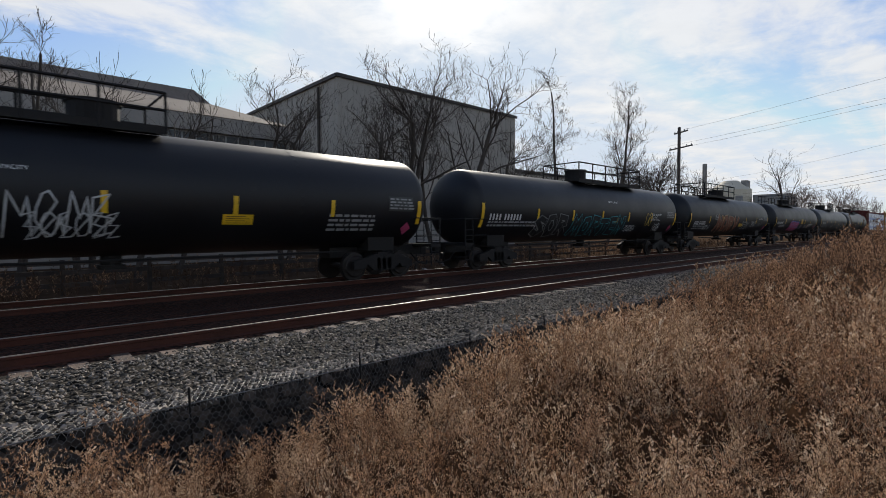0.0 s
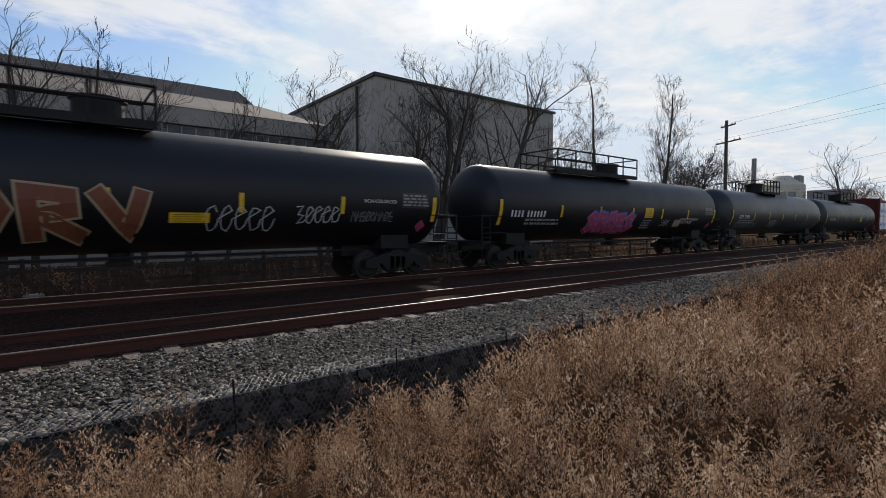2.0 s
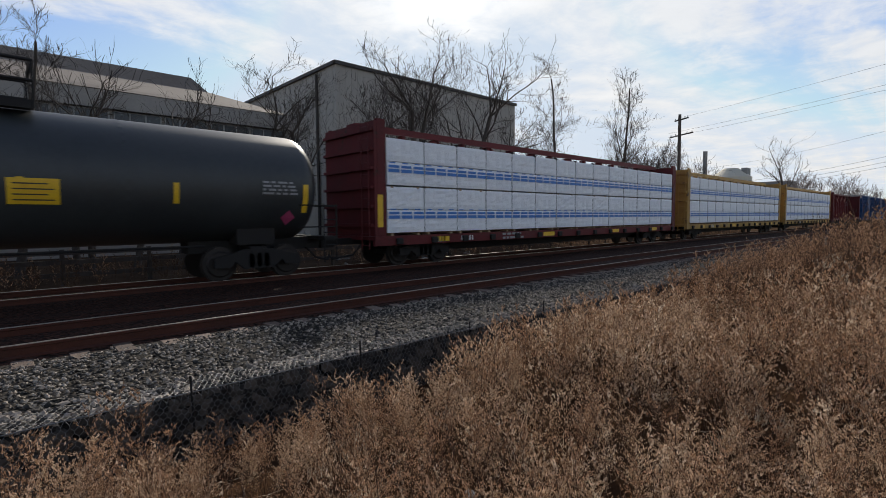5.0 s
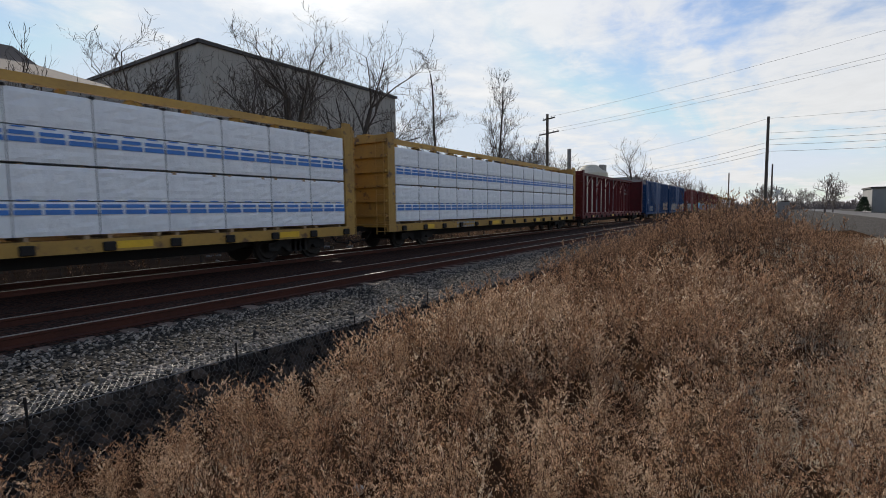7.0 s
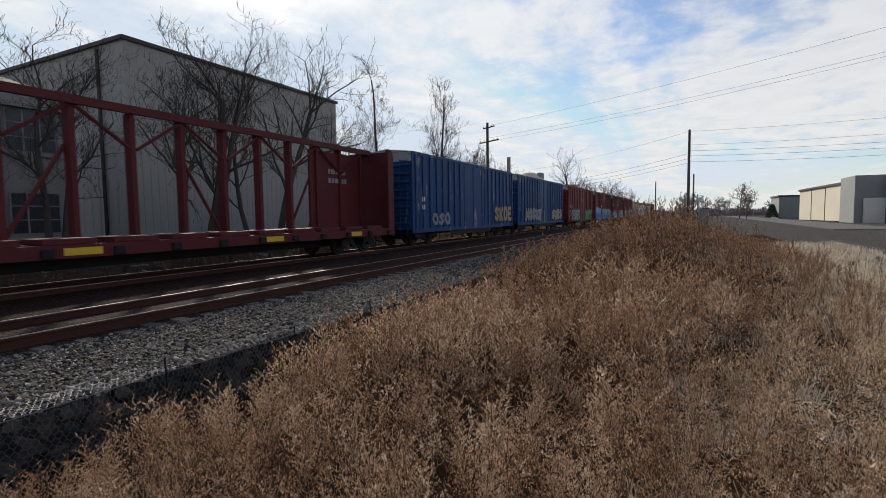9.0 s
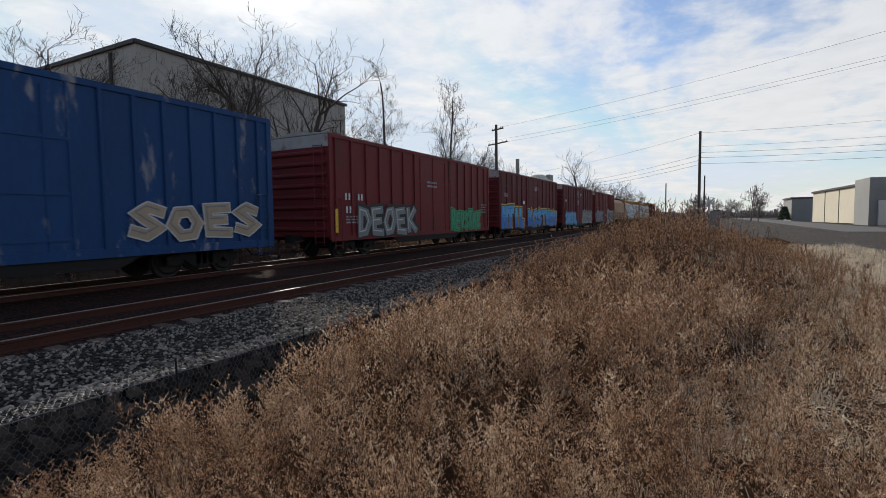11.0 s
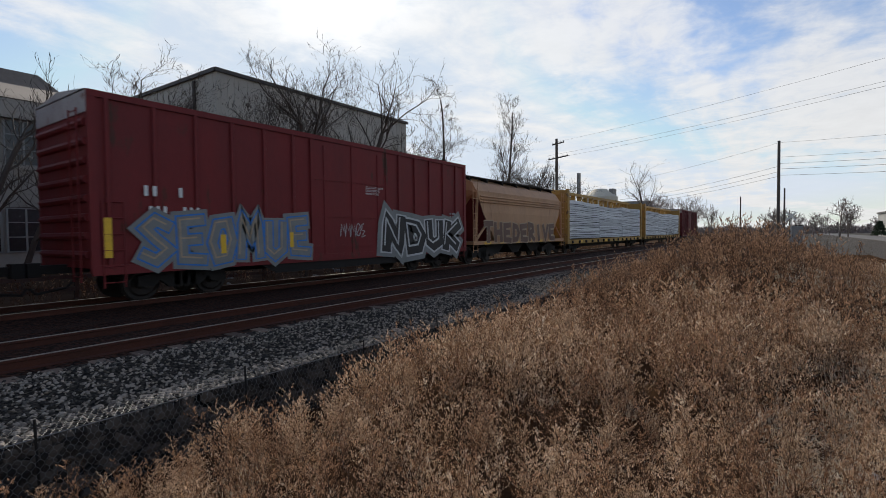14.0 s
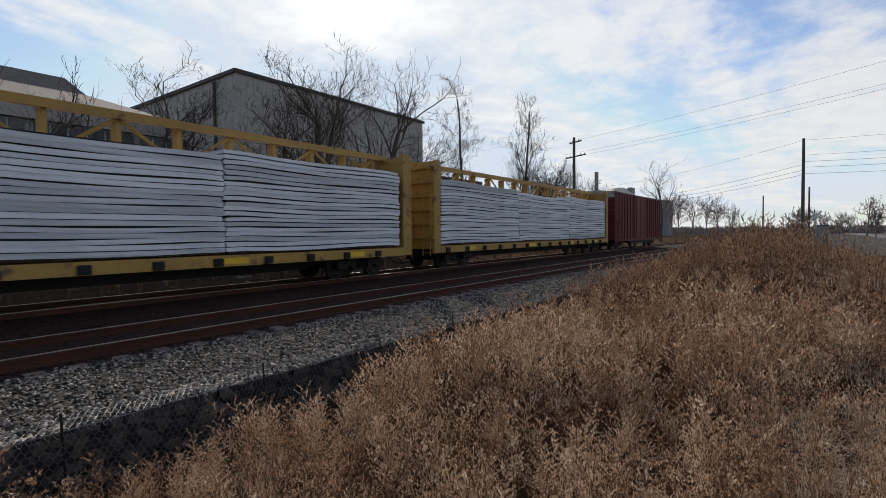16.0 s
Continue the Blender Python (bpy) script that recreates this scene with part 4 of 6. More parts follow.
    return car, (lambda o=0.0: flat(-W - 0.066 - o)), h


# -- centre-beam flat cars --
def beam_car(L, pitch, material, label, load=None, posts=14):
    car = empty("centerbeam_flatcar", label, "flatcar", "freight train")
    h, W, z0, zt = L / 2, 1.45, 1.02, 4.62
    for y in (-1, 1):
        part("side_sill", bx(-h, h, *sorted((y * W, y * (W - 0.14))), z0 - 0.30, z0), material, car, "side sill with dirt and patches")
    part("deck", bx(-h + 0.01, h - 0.01, -W + 0.15, W - 0.15, z0 - 0.12, z0 - 0.01), material, car)
    bm = bmesh.new()
    prism(bm, [(-h + 2.6, z0 - 0.31), (h - 2.6, z0 - 0.31), (h - 4.4, z0 - 0.62), (-h + 4.4, z0 - 0.62)], -0.5, 0.5)
    part("centre_sill", bm, M_STEEL, car)
    for s in (-1, 1):
        part("bulkhead", bx(*sorted((s * h, s * (h - 0.10))), -W, W, z0 + 0.004, zt - 0.1), material, car, "upright end bulkhead")
        for y in (-W, W - 0.12):
            part("bulkhead_post", bx(*sorted((s * (h - 0.11), s * (h - 0.42))), y, y + 0.12, z0 + 0.004, zt - 0.02), material, car)
        for k in range(6):
            z = z0 + 0.3 + k * 0.58
            part("bulkhead_rib", bx(*sorted((s * (h + 0.002), s * (h + 0.12))), -W + 0.05, W - 0.05, z, z + 0.09), material, car)
        ladder(car, s * (h + 0.15), -W + 0.3, z0 - 0.4, zt - 0.2, material, 0.4, True)
    part("top_chord", bx(-h + 0.1, h - 0.1, -0.24, 0.24, zt - 0.12, zt), material, car, "flat steel top chord")
    part("top_lip", bx(-h + 0.1, h - 0.1, -0.28, -0.242, zt - 0.20, zt + 0.01), material, car)
    post = mesh_of("centre_post", bx(-0.065, 0.065, -0.15, 0.15, z0, zt - 0.17), material)
    step = (L - 1.4) / posts
    for k in range(posts + 1):
        o = link_mesh("centre_post", post, None, car)
        o.location = (-h + 0.7 + k * step, 0, 0)
    for k in range(posts):
        a, b = -h + 0.7 + k * step + 0.08, -h + 0.7 + (k + 1) * step - 0.08
        up, low = zt - 0.22, zt - 1.15
        bm = bmesh.new()
        tube(bm, (a, -0.16, low if k % 2 else up), (b, -0.16, up if k % 2 else low), 0.05, n=6)
        part("diagonal_brace", bm, material, car)
        if k in (2, 5, 8, 11):
            bm = bmesh.new()
            tube(bm, (a, 0.1, z0 + 0.1 if k % 2 else zt - 1.2), (b, 0.1, zt - 1.2 if k % 2 else z0 + 0.1), 0.055, n=6)
            part("diagonal_brace", bm, material, car)
    wn = mesh_of("winch", bx(-0.13, 0.13, -0.09, 0.0, -0.16, 0.05, bevel=0.02), M_STEEL)
    k = -h + 0.9
    while k < h - 0.4:
        o = link_mesh("winch", wn, None, car)
        o.location = (k, -W, z0 - 0.12)
        k += 1.48
    f = flat(-W - 0.005)
    for u in (-h + 2.3, -h * 0.22, h * 0.3, h * 0.7):
        bm = bmesh.new()
        patch(bm, f, u, u + 0.8, z0 - 0.24, z0 - 0.07, 1)
        part("reflector_patch", bm, M_YELLOW, car)
    add_trucks(car, (-(h - 2.3), h - 2.3))
    add_couplers(car, h, pitch / 2)
    if load == "wrapped":
        wrapped_load(car, h, z0)
    elif load == "boards":
        board_load(car, h, z0)
    return car, f, h


WRAP_MESHES = []


def wrap_mesh(w, hgt, seed):
    """A wrapped pack of lumber: soft-edged block with sagging film."""
    rnd = random.Random(seed)
    bm = bmesh.new()
    nx, nz = 8, 8
    d = 1.02
    grid = {}
    for i in range(nx + 1):
        for j in range(nz + 1):
            ex = min(i, nx - i) / nx
            ez = min(j, nz - j) / nz
            puff = 0.0 if ex == 0 or ez == 0 else 0.018 + 0.026 * noise.noise((i * 0.7 + seed * 3, j * 0.8, seed))
            grid[i, j] = bm.verts.new((w * (i / nx - 0.5), -d / 2 - puff, hgt * j / nz))
    for i in range(nx):
        for j in range(nz):
            bm.faces.new((grid[i, j], grid[i + 1, j], grid[i + 1, j + 1], grid[i, j + 1]))
    bk = [bm.verts.new((x, d / 2, z)) for x, z in ((-w / 2, 0), (w / 2, 0), (w / 2, hgt), (-w / 2, hgt))]
    bm.faces.new([grid[i, nz] for i in range(nx + 1)] + [bk[2], bk[3]])
    bm.faces.new([grid[i, 0] for i in range(nx, -1, -1)] + [bk[0], bk[1]])
    bm.faces.new([grid[0, j] for j in range(nz + 1)] + [bk[3], bk[0]])
    bm.faces.new([grid[nx, j] for j in range(nz, -1, -1)] + [bk[1], bk[2]])
    bm.faces.new(bk[::-1])
    return mesh_of("wrapped_lumber", bm, M_WRAP)


def wrap_print(w, up, seed):
    """Blue printed bars across a pack's film."""
    bm = bmesh.new()
    f = flat(0)
    n = 3
    for k in range(n):
        a = -w / 2 + w * k / n + 0.02
        b = -w / 2 + w * (k + 1) / n - 0.02
        patch(bm, f, a, b - 0.01, up, up + 0.10, 1)
        patch(bm, f, a + 0.01, b - 0.03, up + 0.14, up + 0.22, 1)
        patch(bm, f, a + 0.05, a + (b - a) * 0.62, up + 0.28, up + 0.31, 1)
    return mesh_of("wrap_print", bm, M_WRAPBLUE)


def wrapped_load(car, h, z0):
    if not WRAP_MESHES:
        WRAP_MESHES.append([wrap_mesh(1.42, 0.71, s) for s in range(6)])
        WRAP_MESHES.append(wrap_print(1.42, 0.10, 0))
    packs, pr = WRAP_MESHES
    rnd = random.Random(int(h * 100) + len(car.name))
    n = 14
    span = 2 * h - 0.95
    wid = span / n
    for side in (-1, 1):
        for i in range(n):
            x = -h + 0.475 + wid * (i + 0.5)
            for j in range(4):
                if side > 0 and j > 0 and j < 3:
                    continue
                o = link_mesh("wrapped_lumber", packs[rnd.randrange(6)], None, car, "white plastic-wrapped lumber bundle")
                o.location = (x, side * 0.915 + rnd.uniform(-0.012, 0.012), z0 + 0.10 + j * 0.735 + (0.03 if j > 1 else 0))
                o.rotation_euler = (0, 0, 0 if side < 0 else math.pi)
                o.scale = ((wid - 0.008) / 1.42, 1, 1)
                if side < 0 and j in (0, 2):
                    q = link_mesh("wrap_print", pr, None, o, "blue printed stripes")
                    q.location = (0, -0.552, 0.29 if j == 2 else 0.34)
    dn = bmesh.new()
    for i in range(n):
        for z in (z0 + 0.05, z0 + 1.54):
            x = -h + 0.475 + wid * (i + 0.5)
            box(dn, x - wid * 0.4, x - wid * 0.4 + 0.09, -1.43, -0.4, z - 0.045, z + 0.03)
            box(dn, x + wid * 0.3, x + wid * 0.3 + 0.09, -1.43, -0.4, z - 0.045, z + 0.03)
    part("dunnage", dn, M_WOOD, car)
    strap = bmesh.new()
    for i in range(1, n):
        x = -h + 0.475 + wid * i
        box(strap, x - 0.003, x + 0.003, -1.462, -1.452, z0, z0 + 3.04)
        box(strap, x - 0.05, x + 0.05, -1.47, -1.36, z0 + 3.03, z0 + 3.09)
    part("tie_strap", strap, M_STEEL, car)


def board_load(car, h, z0):
    rnd = random.Random(11)
    x = -h + 0.55
    nl = 20
    segs = 12
    L = 2 * h - 1.1
    for s in range(3):
        a = x + L * s / 3
        b = x + L * (s + 1) / 3 - 0.05
        for j in range(nl):
            if s == 1 and j > nl - 2:
                continue
            bm = bmesh.new()
            hh = 0.112 + rnd.uniform(-0.016, 0.014)
            rows = []
            ph = rnd.uniform(0, 6)
            for i in range(segs + 1):
                k = i / segs
                sag = 0.013 * math.sin(ph + k * 7) + 0.022 * math.sin(k * 6.28 + s) - 0.02 * (i in (0, segs))
                e = rnd.uniform(-0.02, 0.02)
                rows.append([bm.verts.new((a + (b - a) * k + (rnd.uniform(-0.05, 0.05) if i in (0, segs) else 0), y + (e if y < -1 else 0), z)) for y, z in ((-1.40, 0.0 + sag), (-0.42, 0.0 + sag), (-0.42, hh + sag), (-1.40, hh + sag))])
            for p, q in zip(rows, rows[1:]):
                for m in range(4):
                    bm.faces.new((p[m], q[m], q[(m + 1) % 4], p[(m + 1) % 4]))
            bm.faces.new(rows[0])
            bm.faces.new(rows[-1][::-1])
            bmesh.ops.recalc_face_normals(bm, faces=bm.faces)
            o = part("sheet_board", bm, M_BOARD, car, "pale stack of sheet boards")
            o.location = (0, 0, z0 + 0.09 + j * 0.1375 - 0.05 * (s == 1) * (j > 7))
        # Added near-black core: its colour stands in for shade between the board layers.
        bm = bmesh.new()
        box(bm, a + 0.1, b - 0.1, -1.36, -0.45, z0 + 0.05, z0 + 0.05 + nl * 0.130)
        part("board_core", bm, M_STEEL, car, "added dark core that paints shade into the gaps between boards")
    o = part("board_pile", bx(-h + 0.6, h - 0.6, 0.42, 1.4, z0 + 0.09, z0 + 2.7), M_BOARD, car)


# -- covered hopper --
def hopper_car(L, pitch, label):
    car = empty("covered_hopper", label, "hopper car", "freight train")
    h, z0, zt, W = L / 2, 1.15, 4.35, 1.5
    bm = bmesh.new()
    prof = [(-W, z0), (-W - 0.02, 2.6), (-W + 0.04, 3.6), (-1.15, 4.1), (-0.6, zt), (0.6, zt), (1.15, 4.1), (W - 0.04, 3.6), (W + 0.02, 2.6), (W, z0)]
    lo = [bm.verts.new((-h + (2.2 if z < 1.5 else 0.9 if z < 3 else 0.45), y, z)) for y, z in prof]
    hi = [bm.verts.new((h - (2.2 if z < 1.5 else 0.9 if z < 3 else 0.45), y, z)) for y, z in prof]
    n = len(prof)
    for k in range(n):
        bm.faces.new((lo[k], hi[k], hi[(k + 1) % n], lo[(k + 1) % n]))
    bm.faces.new(lo[::-1])
    bm.faces.new(hi)
    bmesh.ops.recalc_face_normals(bm, faces=bm.faces)
    part("body", bm, M_TAN, car)
    for s in (-1, 1):
        bm = bmesh.new()
        for y in (-W + 0.05, W - 0.05):
            tube(bm, (s * (h - 0.2), y, 1.1), (s * (h - 0.5), y, 3.6), 0.07, n=6)
            tube(bm, (s * (h - 0.2), y, 1.1), (s * (h - 1.7), y, 2.3), 0.06, n=6)
        box(bm, *sorted((s * h, s * (h - 2.3))), -W, W, 1.0, 1.12)
        part("end_frame", bm, M_TAN, car)
        bm = bmesh.new()
        prism(bm, [(s * (h - 2.0), 1.16), (s * (h - 0.7), 3.3), (s * (h - 0.62), 3.3), (s * (h - 1.9), 1.16)], -W + 0.1, W - 0.1)
        part("slope_sheet", bm, M_BROWNRED, car, "rust-stained slope sheet")
        ladder(car, s * (h - 0.15), -W - 0.03, 0.6, 4.2, M_TAN, 0.42)
    for y in (-W - 0.03, W - 0.05):
        part("side_sill", bx(-h, h, y, y + 0.08, 0.98, 1.16), M_TAN, car)
        part("top_rail", bx(-h + 0.4, h - 0.4, y + 0.05, y + 0.13, 3.56, 3.66), M_TAN, car)
    for z, y in ((3.40, -W - 0.015), (3.26, -W - 0.03), (3.12, -W - 0.035)):
        bm = bmesh.new()
        tube(bm, (-h + 0.7, y, z), (h - 0.7, y, z), 0.035, n=6)
        part("side_ridge", bm, M_TAN, car)
    for x in (-h * 0.42, 0.0, h * 0.42):
        bm = bmesh.new()
        prism(bm, [(x - 1.4, 1.15), (x + 1.4, 1.15), (x + 0.35, 0.42), (x - 0.35, 0.42)], -0.8, 0.8)
        part("hopper_bay", bm, M_STEEL, car)
    bm = bmesh.new()
    box(bm, -h + 0.3, h - 0.3, -0.95, -0.4, zt + 0.05, zt + 0.09)
    box(bm, -h + 0.3, h - 0.3, 0.4, 0.95, zt + 0.05, zt + 0.09)
    for k in range(7):
        box(bm, -h + 0.6 + k * (L - 1.3) / 6 - 0.05, -h + 0.6 + k * (L - 1.3) / 6 + 0.05, -0.95, 0.95, zt - 0.2, zt + 0.05)
    part("roof_walk", bm, M_STEEL, car)
    bm = bmesh.new()
    box(bm, -h + 1, h - 1, -0.28, 0.28, zt + 0.01, zt + 0.13)
    part("hatch_cover", bm, M_TAN, car)
    f = flat(-W - 0.036)
    for k in range(6):
        u = -h + 1.0 + k * (L - 2) / 6
        bm = bmesh.new()
        patch(bm, f, u, u + 0.7, 1.0, 1.12, 1)
        part("reflector_patch", bm, M_YELLOW, car)
    add_trucks(car, (-(h - 1.6), h - 1.6))
    add_couplers(car, h, pitch / 2)
    return car, flat(-W - 0.035), h

# ---- the consist, front to rear: the place of each car's middle on the track at the start ----
TRAIN = []


def yellow_panel(car, u0, u1, v0, v1):
    bm = bmesh.new()
    patch(bm, drum(TR, TZ, 0.012), u0, u1, v0, v1)
    p = part("yellow_panel", bm, M_YELLOW, car, "yellow notice panel")
    bm = bmesh.new()
    for k in range(4):
        v = v0 + (v1 - v0) * (k + 0.7) / 4.8
        patch(bm, drum(TR, TZ, 0.017), u0 + 0.08, u1 - 0.08 - 0.1 * (k % 2), v, v + (v1 - v0) * 0.05, 1)
    part("notice_print", bm, M_TRIM, p)


def place(made, s):
    TRAIN.append((made[0], s))
    return made


def run_consist():
    # black tank cars
    tl = 18.6
    a, f, h = place(tank_car(tl, 19.9, M_BLACK, "black tank car with white scrawled tag and yellow stripes", 6.4, -1.9, dome=0.05), 1.75)
    df = drum(TR, TZ, 0.014)
    tag(a, df, -1.6, 1.5, 1.7, 0.85, P_WHITE, 4, 0.06)
    tag(a, df, -1.3, 1.45, 1.5, 0.5, P_WHITE, 5, 0.05)
    yellow_panel(a, 2.4, 3.15, 1.72, 1.97)
    fine_print(a, f, 5.3, 1.95, 1.5, 4, 0.07, 3)
    lettering(a, df, -2.2, 2.75, 0.12, "WATER CAPACITY")
    b, f, h = place(tank_car(tl, 19.9, M_BLACK, "black tank car with outlined graffiti and white numbers", 6.2, 1.6, dome=-0.2), 22.1)
    marks(b, f, -8.3, 1.93, 0.27, (4, 6))
    fine_print(b, f, -8.3, 1.82, 2.9, 2, 0.07, 4)
    tag(b, df, -5.3, 1.55, 0.5, 0.4, P_WHITE, 8, 0.04)
    tank_mural(b, -5.4, -2.9, 1.25, 2.2, "SOR", P_BLACK, P_SILVER, 9)
    tank_mural(b, -2.6, 2.4, 1.25, 2.2, "MORTEN", P_BLACK, P_TEAL, 10)
    tag(b, df, 2.6, 1.45, 1.0, 0.3, P_WHITE, 11, 0.05)
    lettering(b, df, 0.55, 2.85, 0.12, "WATER CAPACITY")
    lettering(b, df, 5.35, 2.3, 0.15, "NON - ODORIZED\n  LIQUEFIED\nPETROLEUM GAS")
    yellow_panel(b, 0.8, 1.55, 1.9, 2.12)
    tag(b, df, 4.7, 1.75, 0.6, 0.7, P_YEL, 12, 0.06)
    tag(b, df, 5.9, 1.45, 0.8, 0.4, P_WHITE, 13, 0.05)
    c, f, h = place(tank_car(tl, 19.9, M_BLACK, "black tank car with rust-coloured graffiti piece and white numbers", 6.2, -2.1, dome=0.0), 41.87)
    marks(c, f, -7.95, 1.80, 0.27, (4, 6))
    fine_print(c, f, -7.95, 1.68, 2.5, 2, 0.075, 6)
    tag(c, df, -4.35, 2.18, 1.05, 0.36, P_WHITE, 14, 0.04)
    tag(c, df, -6.1, 1.5, 1.0, 0.3, P_WHITE, 15, 0.035)
    tank_mural(c, -3.9, 0.9, 1.30, 2.42, "NORV", P_RUST, P_TAN, 5)
    yellow_panel(c, 1.15, 2.0, 1.70, 1.93)
    tag(c, df, 1.9, 1.5, 1.5, 0.6, P_WHITE, 16, 0.04)
    tag(c, df, 4.1, 1.7, 1.2, 0.45, P_WHITE, 17, 0.05)
    tag(c, df, 5.7, 1.75, 1.3, 0.28, P_SILVER, 18, 0.04)
    lettering(c, df, 6.05, 2.28, 0.14, "NON-ODORIZED")
    d, f, h = place(tank_car(tl, 19.9, M_BLACK, "black tank car with a pink bubble graffiti piece", 6.0, -2.0, dome=0.0), 62.12)
    marks(d, f, -8.15, 1.94, 0.27, (4, 6))
    fine_print(d, f, -7.3, 1.80, 1.9, 2, 0.075, 9)
    tank_mural(d, -3.4, 0.2, 1.28, 2.15, "SROES", P_PINK, P_ROSE, 6, P_BLUE, P_PINK)
    yellow_panel(d, 1.05, 1.80, 1.98, 2.45)
    fine_print(d, f, 1.0, 1.82, 0.7, 4, 0.06, 29)
    tag(d, df, 2.8, 1.6, 0.8, 0.3, P_WHITE, 19, 0.035)
    bm = bmesh.new()
    patch(bm, df, 4.1, 4.8, 1.55, 1.9)
    part("pale_sticker", bm, P_TAN, d, "pale pink sticker plate")
    lettering(d, df, 4.6, 1.88, 0.16, "LIQUEFIED PETROLEUM GAS\n    NON-ODORIZED")
    e, f, h = place(tank_car(tl, 19.9, M_GREYTANK, "dark grey tank car with dusty sides and white numbers", 3.0, -1.0, True), 82.0)
    marks(e, f, -7.7, 2.03, 0.25, (4, 5))
    fine_print(e, f, -7.7, 1.88, 2.4, 2, 0.07, 11)
    tag(e, df, -7.9, 1.45, 3.4, 0.3, P_SILVER, 20, 0.04)
    tag(e, df, -2.4, 1.5, 1.4, 0.45, P_WHITE, 21, 0.05)
    tag(e, df, 4.6, 1.5, 1.6, 0.4, P_SILVER, 22, 0.04)
    g, f, h = place(tank_car(tl, 19.9, M_GREYTANK, "grey tank car with yellow panel before the lumber cars", 6.0, 0.0), 101.4)
    marks(g, f, -7.7, 2.0, 0.25, (4, 6))
    yellow_panel(g, 2.5, 3.3, 1.9, 2.4)
    # centre-beam cars with wrapped lumber
    L, P = 22.1, 23.95
    k, f, h = place(beam_car(L, P, M_MAROON, "maroon centerbeam flatcar loaded with white-wrapped lumber", "wrapped"), 123.3)
    marks(k, f, -8.64, 0.77, 0.2, (4,))
    marks(k, f, -7.38, 0.77, 0.2, (5,))
    fine_print(k, f, -5.1, 0.9, 1.2, 2, 0.08, 12)
    stripe(k, flat(-1.456), -h + 0.2, 1.3, 2.3, 0.2)
    k, f, h = place(beam_car(L, P, M_CBYEL, "yellow centerbeam flatcar loaded with white-wrapped lumber", "wrapped"), 147.3)
    marks(k, f, -8.7, 0.78, 0.2, (4,))
    marks(k, f, -7.2, 0.78, 0.2, (3, 3))
    k, f, h = place(beam_car(L, P, M_CBYEL, "yellow centerbeam flatcar loaded with white-wrapped lumber bundles", "wrapped"), 171.3)
    fine_print(k, f, -h + 5.0, 0.9, 1.6, 2, 0.09, 13)
    k, f, h = place(beam_car(L, P, M_MAROON, "empty maroon centerbeam flatcar with bare posts and braces"), 195.2)
    marks(k, f, -8.5, 0.78, 0.19, (3,))
    marks(k, f, -7.45, 0.78, 0.19, (6,))
    rs = mesh_of("deck_riser", bx(-0.55, 0.55, -1.40, -0.3, 1.024, 1.16, bevel=0.01), M_MAROON)
    for i in range(14):
        link_mesh("deck_riser", rs, None, k).location = (-h + 1.4 + i * 1.48, 0, 0)
    for sx in (h - 2.4,):
        part("end_panel", bx(sx - 1.6, sx + 1.6, -0.06, 0.06, 1.05, 4.3), M_MAROON, k, "solid sheet panel at the car end")
    fine_print(k, flat(-0.07), h - 2.9, 3.4, 1.1, 2, 0.2, 14)
    # box cars
    L, P, zt = 15.1, 16.7, 4.75
    k, fo, h = place(box_car(L, P, zt, M_BLUE, "blue boxcar with faded panels and pale graffiti", 0.75), 215.4)
    marks(k, fo(), -h + 0.9, 2.3, 0.28, (2,))
    marks(k, fo(), -h + 0.9, 1.9, 0.28, (2,))
    mural(k, fo, 3.6, 7.2, 1.05, 2.2, "SKOE", (P_TAN, P_SILVER), P_RUST, None, 8)
    mural(k, fo, -5.6, -3.4, 1.05, 1.7, "OSO", (P_SILVER, P_TAN), P_BLUE, None, 18)
    k, fo, h = place(box_car(L, P, zt, M_BLUE, "second blue boxcar with silver graffiti along its sill", 0.75), 231.8)
    mural(k, fo, -5.6, -0.8, 1.05, 2.1, "MOSKE", (P_SILVER, P_TAN), P_WHITE, None, 9)
    mural(k, fo, 3.0, 7.0, 1.05, 2.0, "SOES", (P_TAN, P_SILVER), P_WHITE, None, 19)
    k, fo, h = place(box_car(15.3, P, zt, M_REDDISH, "oxide red boxcar with silver and green graffiti", 0.95, door=(-1.55, 2.05)), 249.8)
    for u, v in ((-6.85, 2.3), (-6.05, 2.3), (-6.8, 1.79), (-6.0, 1.79)):
        marks(k, fo(), u, v, 0.3, (2,))
    mural(k, fo, -6.1, -1.5, 0.8, 2.05, "DEOEK", (P_SILVER, P_WHITE), P_BLACK, P_BLACK, 10, fat=0.46)
    mural(k, fo, 2.2, 6.2, 0.8, 2.05, "REVSTNE", (P_GREEN, P_TEAL), P_BLACK, None, 11, halo=P_GREEN, fat=0.42)
    stripe(k, fo(0.004), -h + 0.3, 1.05, 1.95, 0.16)
    fine_print(k, fo(), -6.8, 1.62, 1.2, 3, 0.06, 41)
    fine_print(k, fo(), 6.4, 2.3, 0.6, 4, 0.08, 15)
    fine_print(k, fo(), -0.4, 3.3, 0.9, 2, 0.1, 42)
    k, fo, h = place(box_car(15.0, P, zt, M_BROWNRED, "brown-red boxcar with large blue graffiti along its side", 1.1, door=(-1.6, 1.7), belts=(2.3, 3.75)), 266.9)
    mural(k, fo, -7.2, -2.4, 0.72, 2.25, "HTIL", (P_CYAN, P_BLUE), P_BLACK, P_YEL, 12, low=P_BLUE, fat=0.66)
    mural(k, fo, -1.5, 7.2, 0.72, 2.1, "KOSTHEN", (P_CYAN, P_BLUE), P_BLACK, P_YEL, 13, low=P_BLUE, fat=0.44)
    marks(k, fo(), -h + 0.9, 3.0, 0.30, (3,))
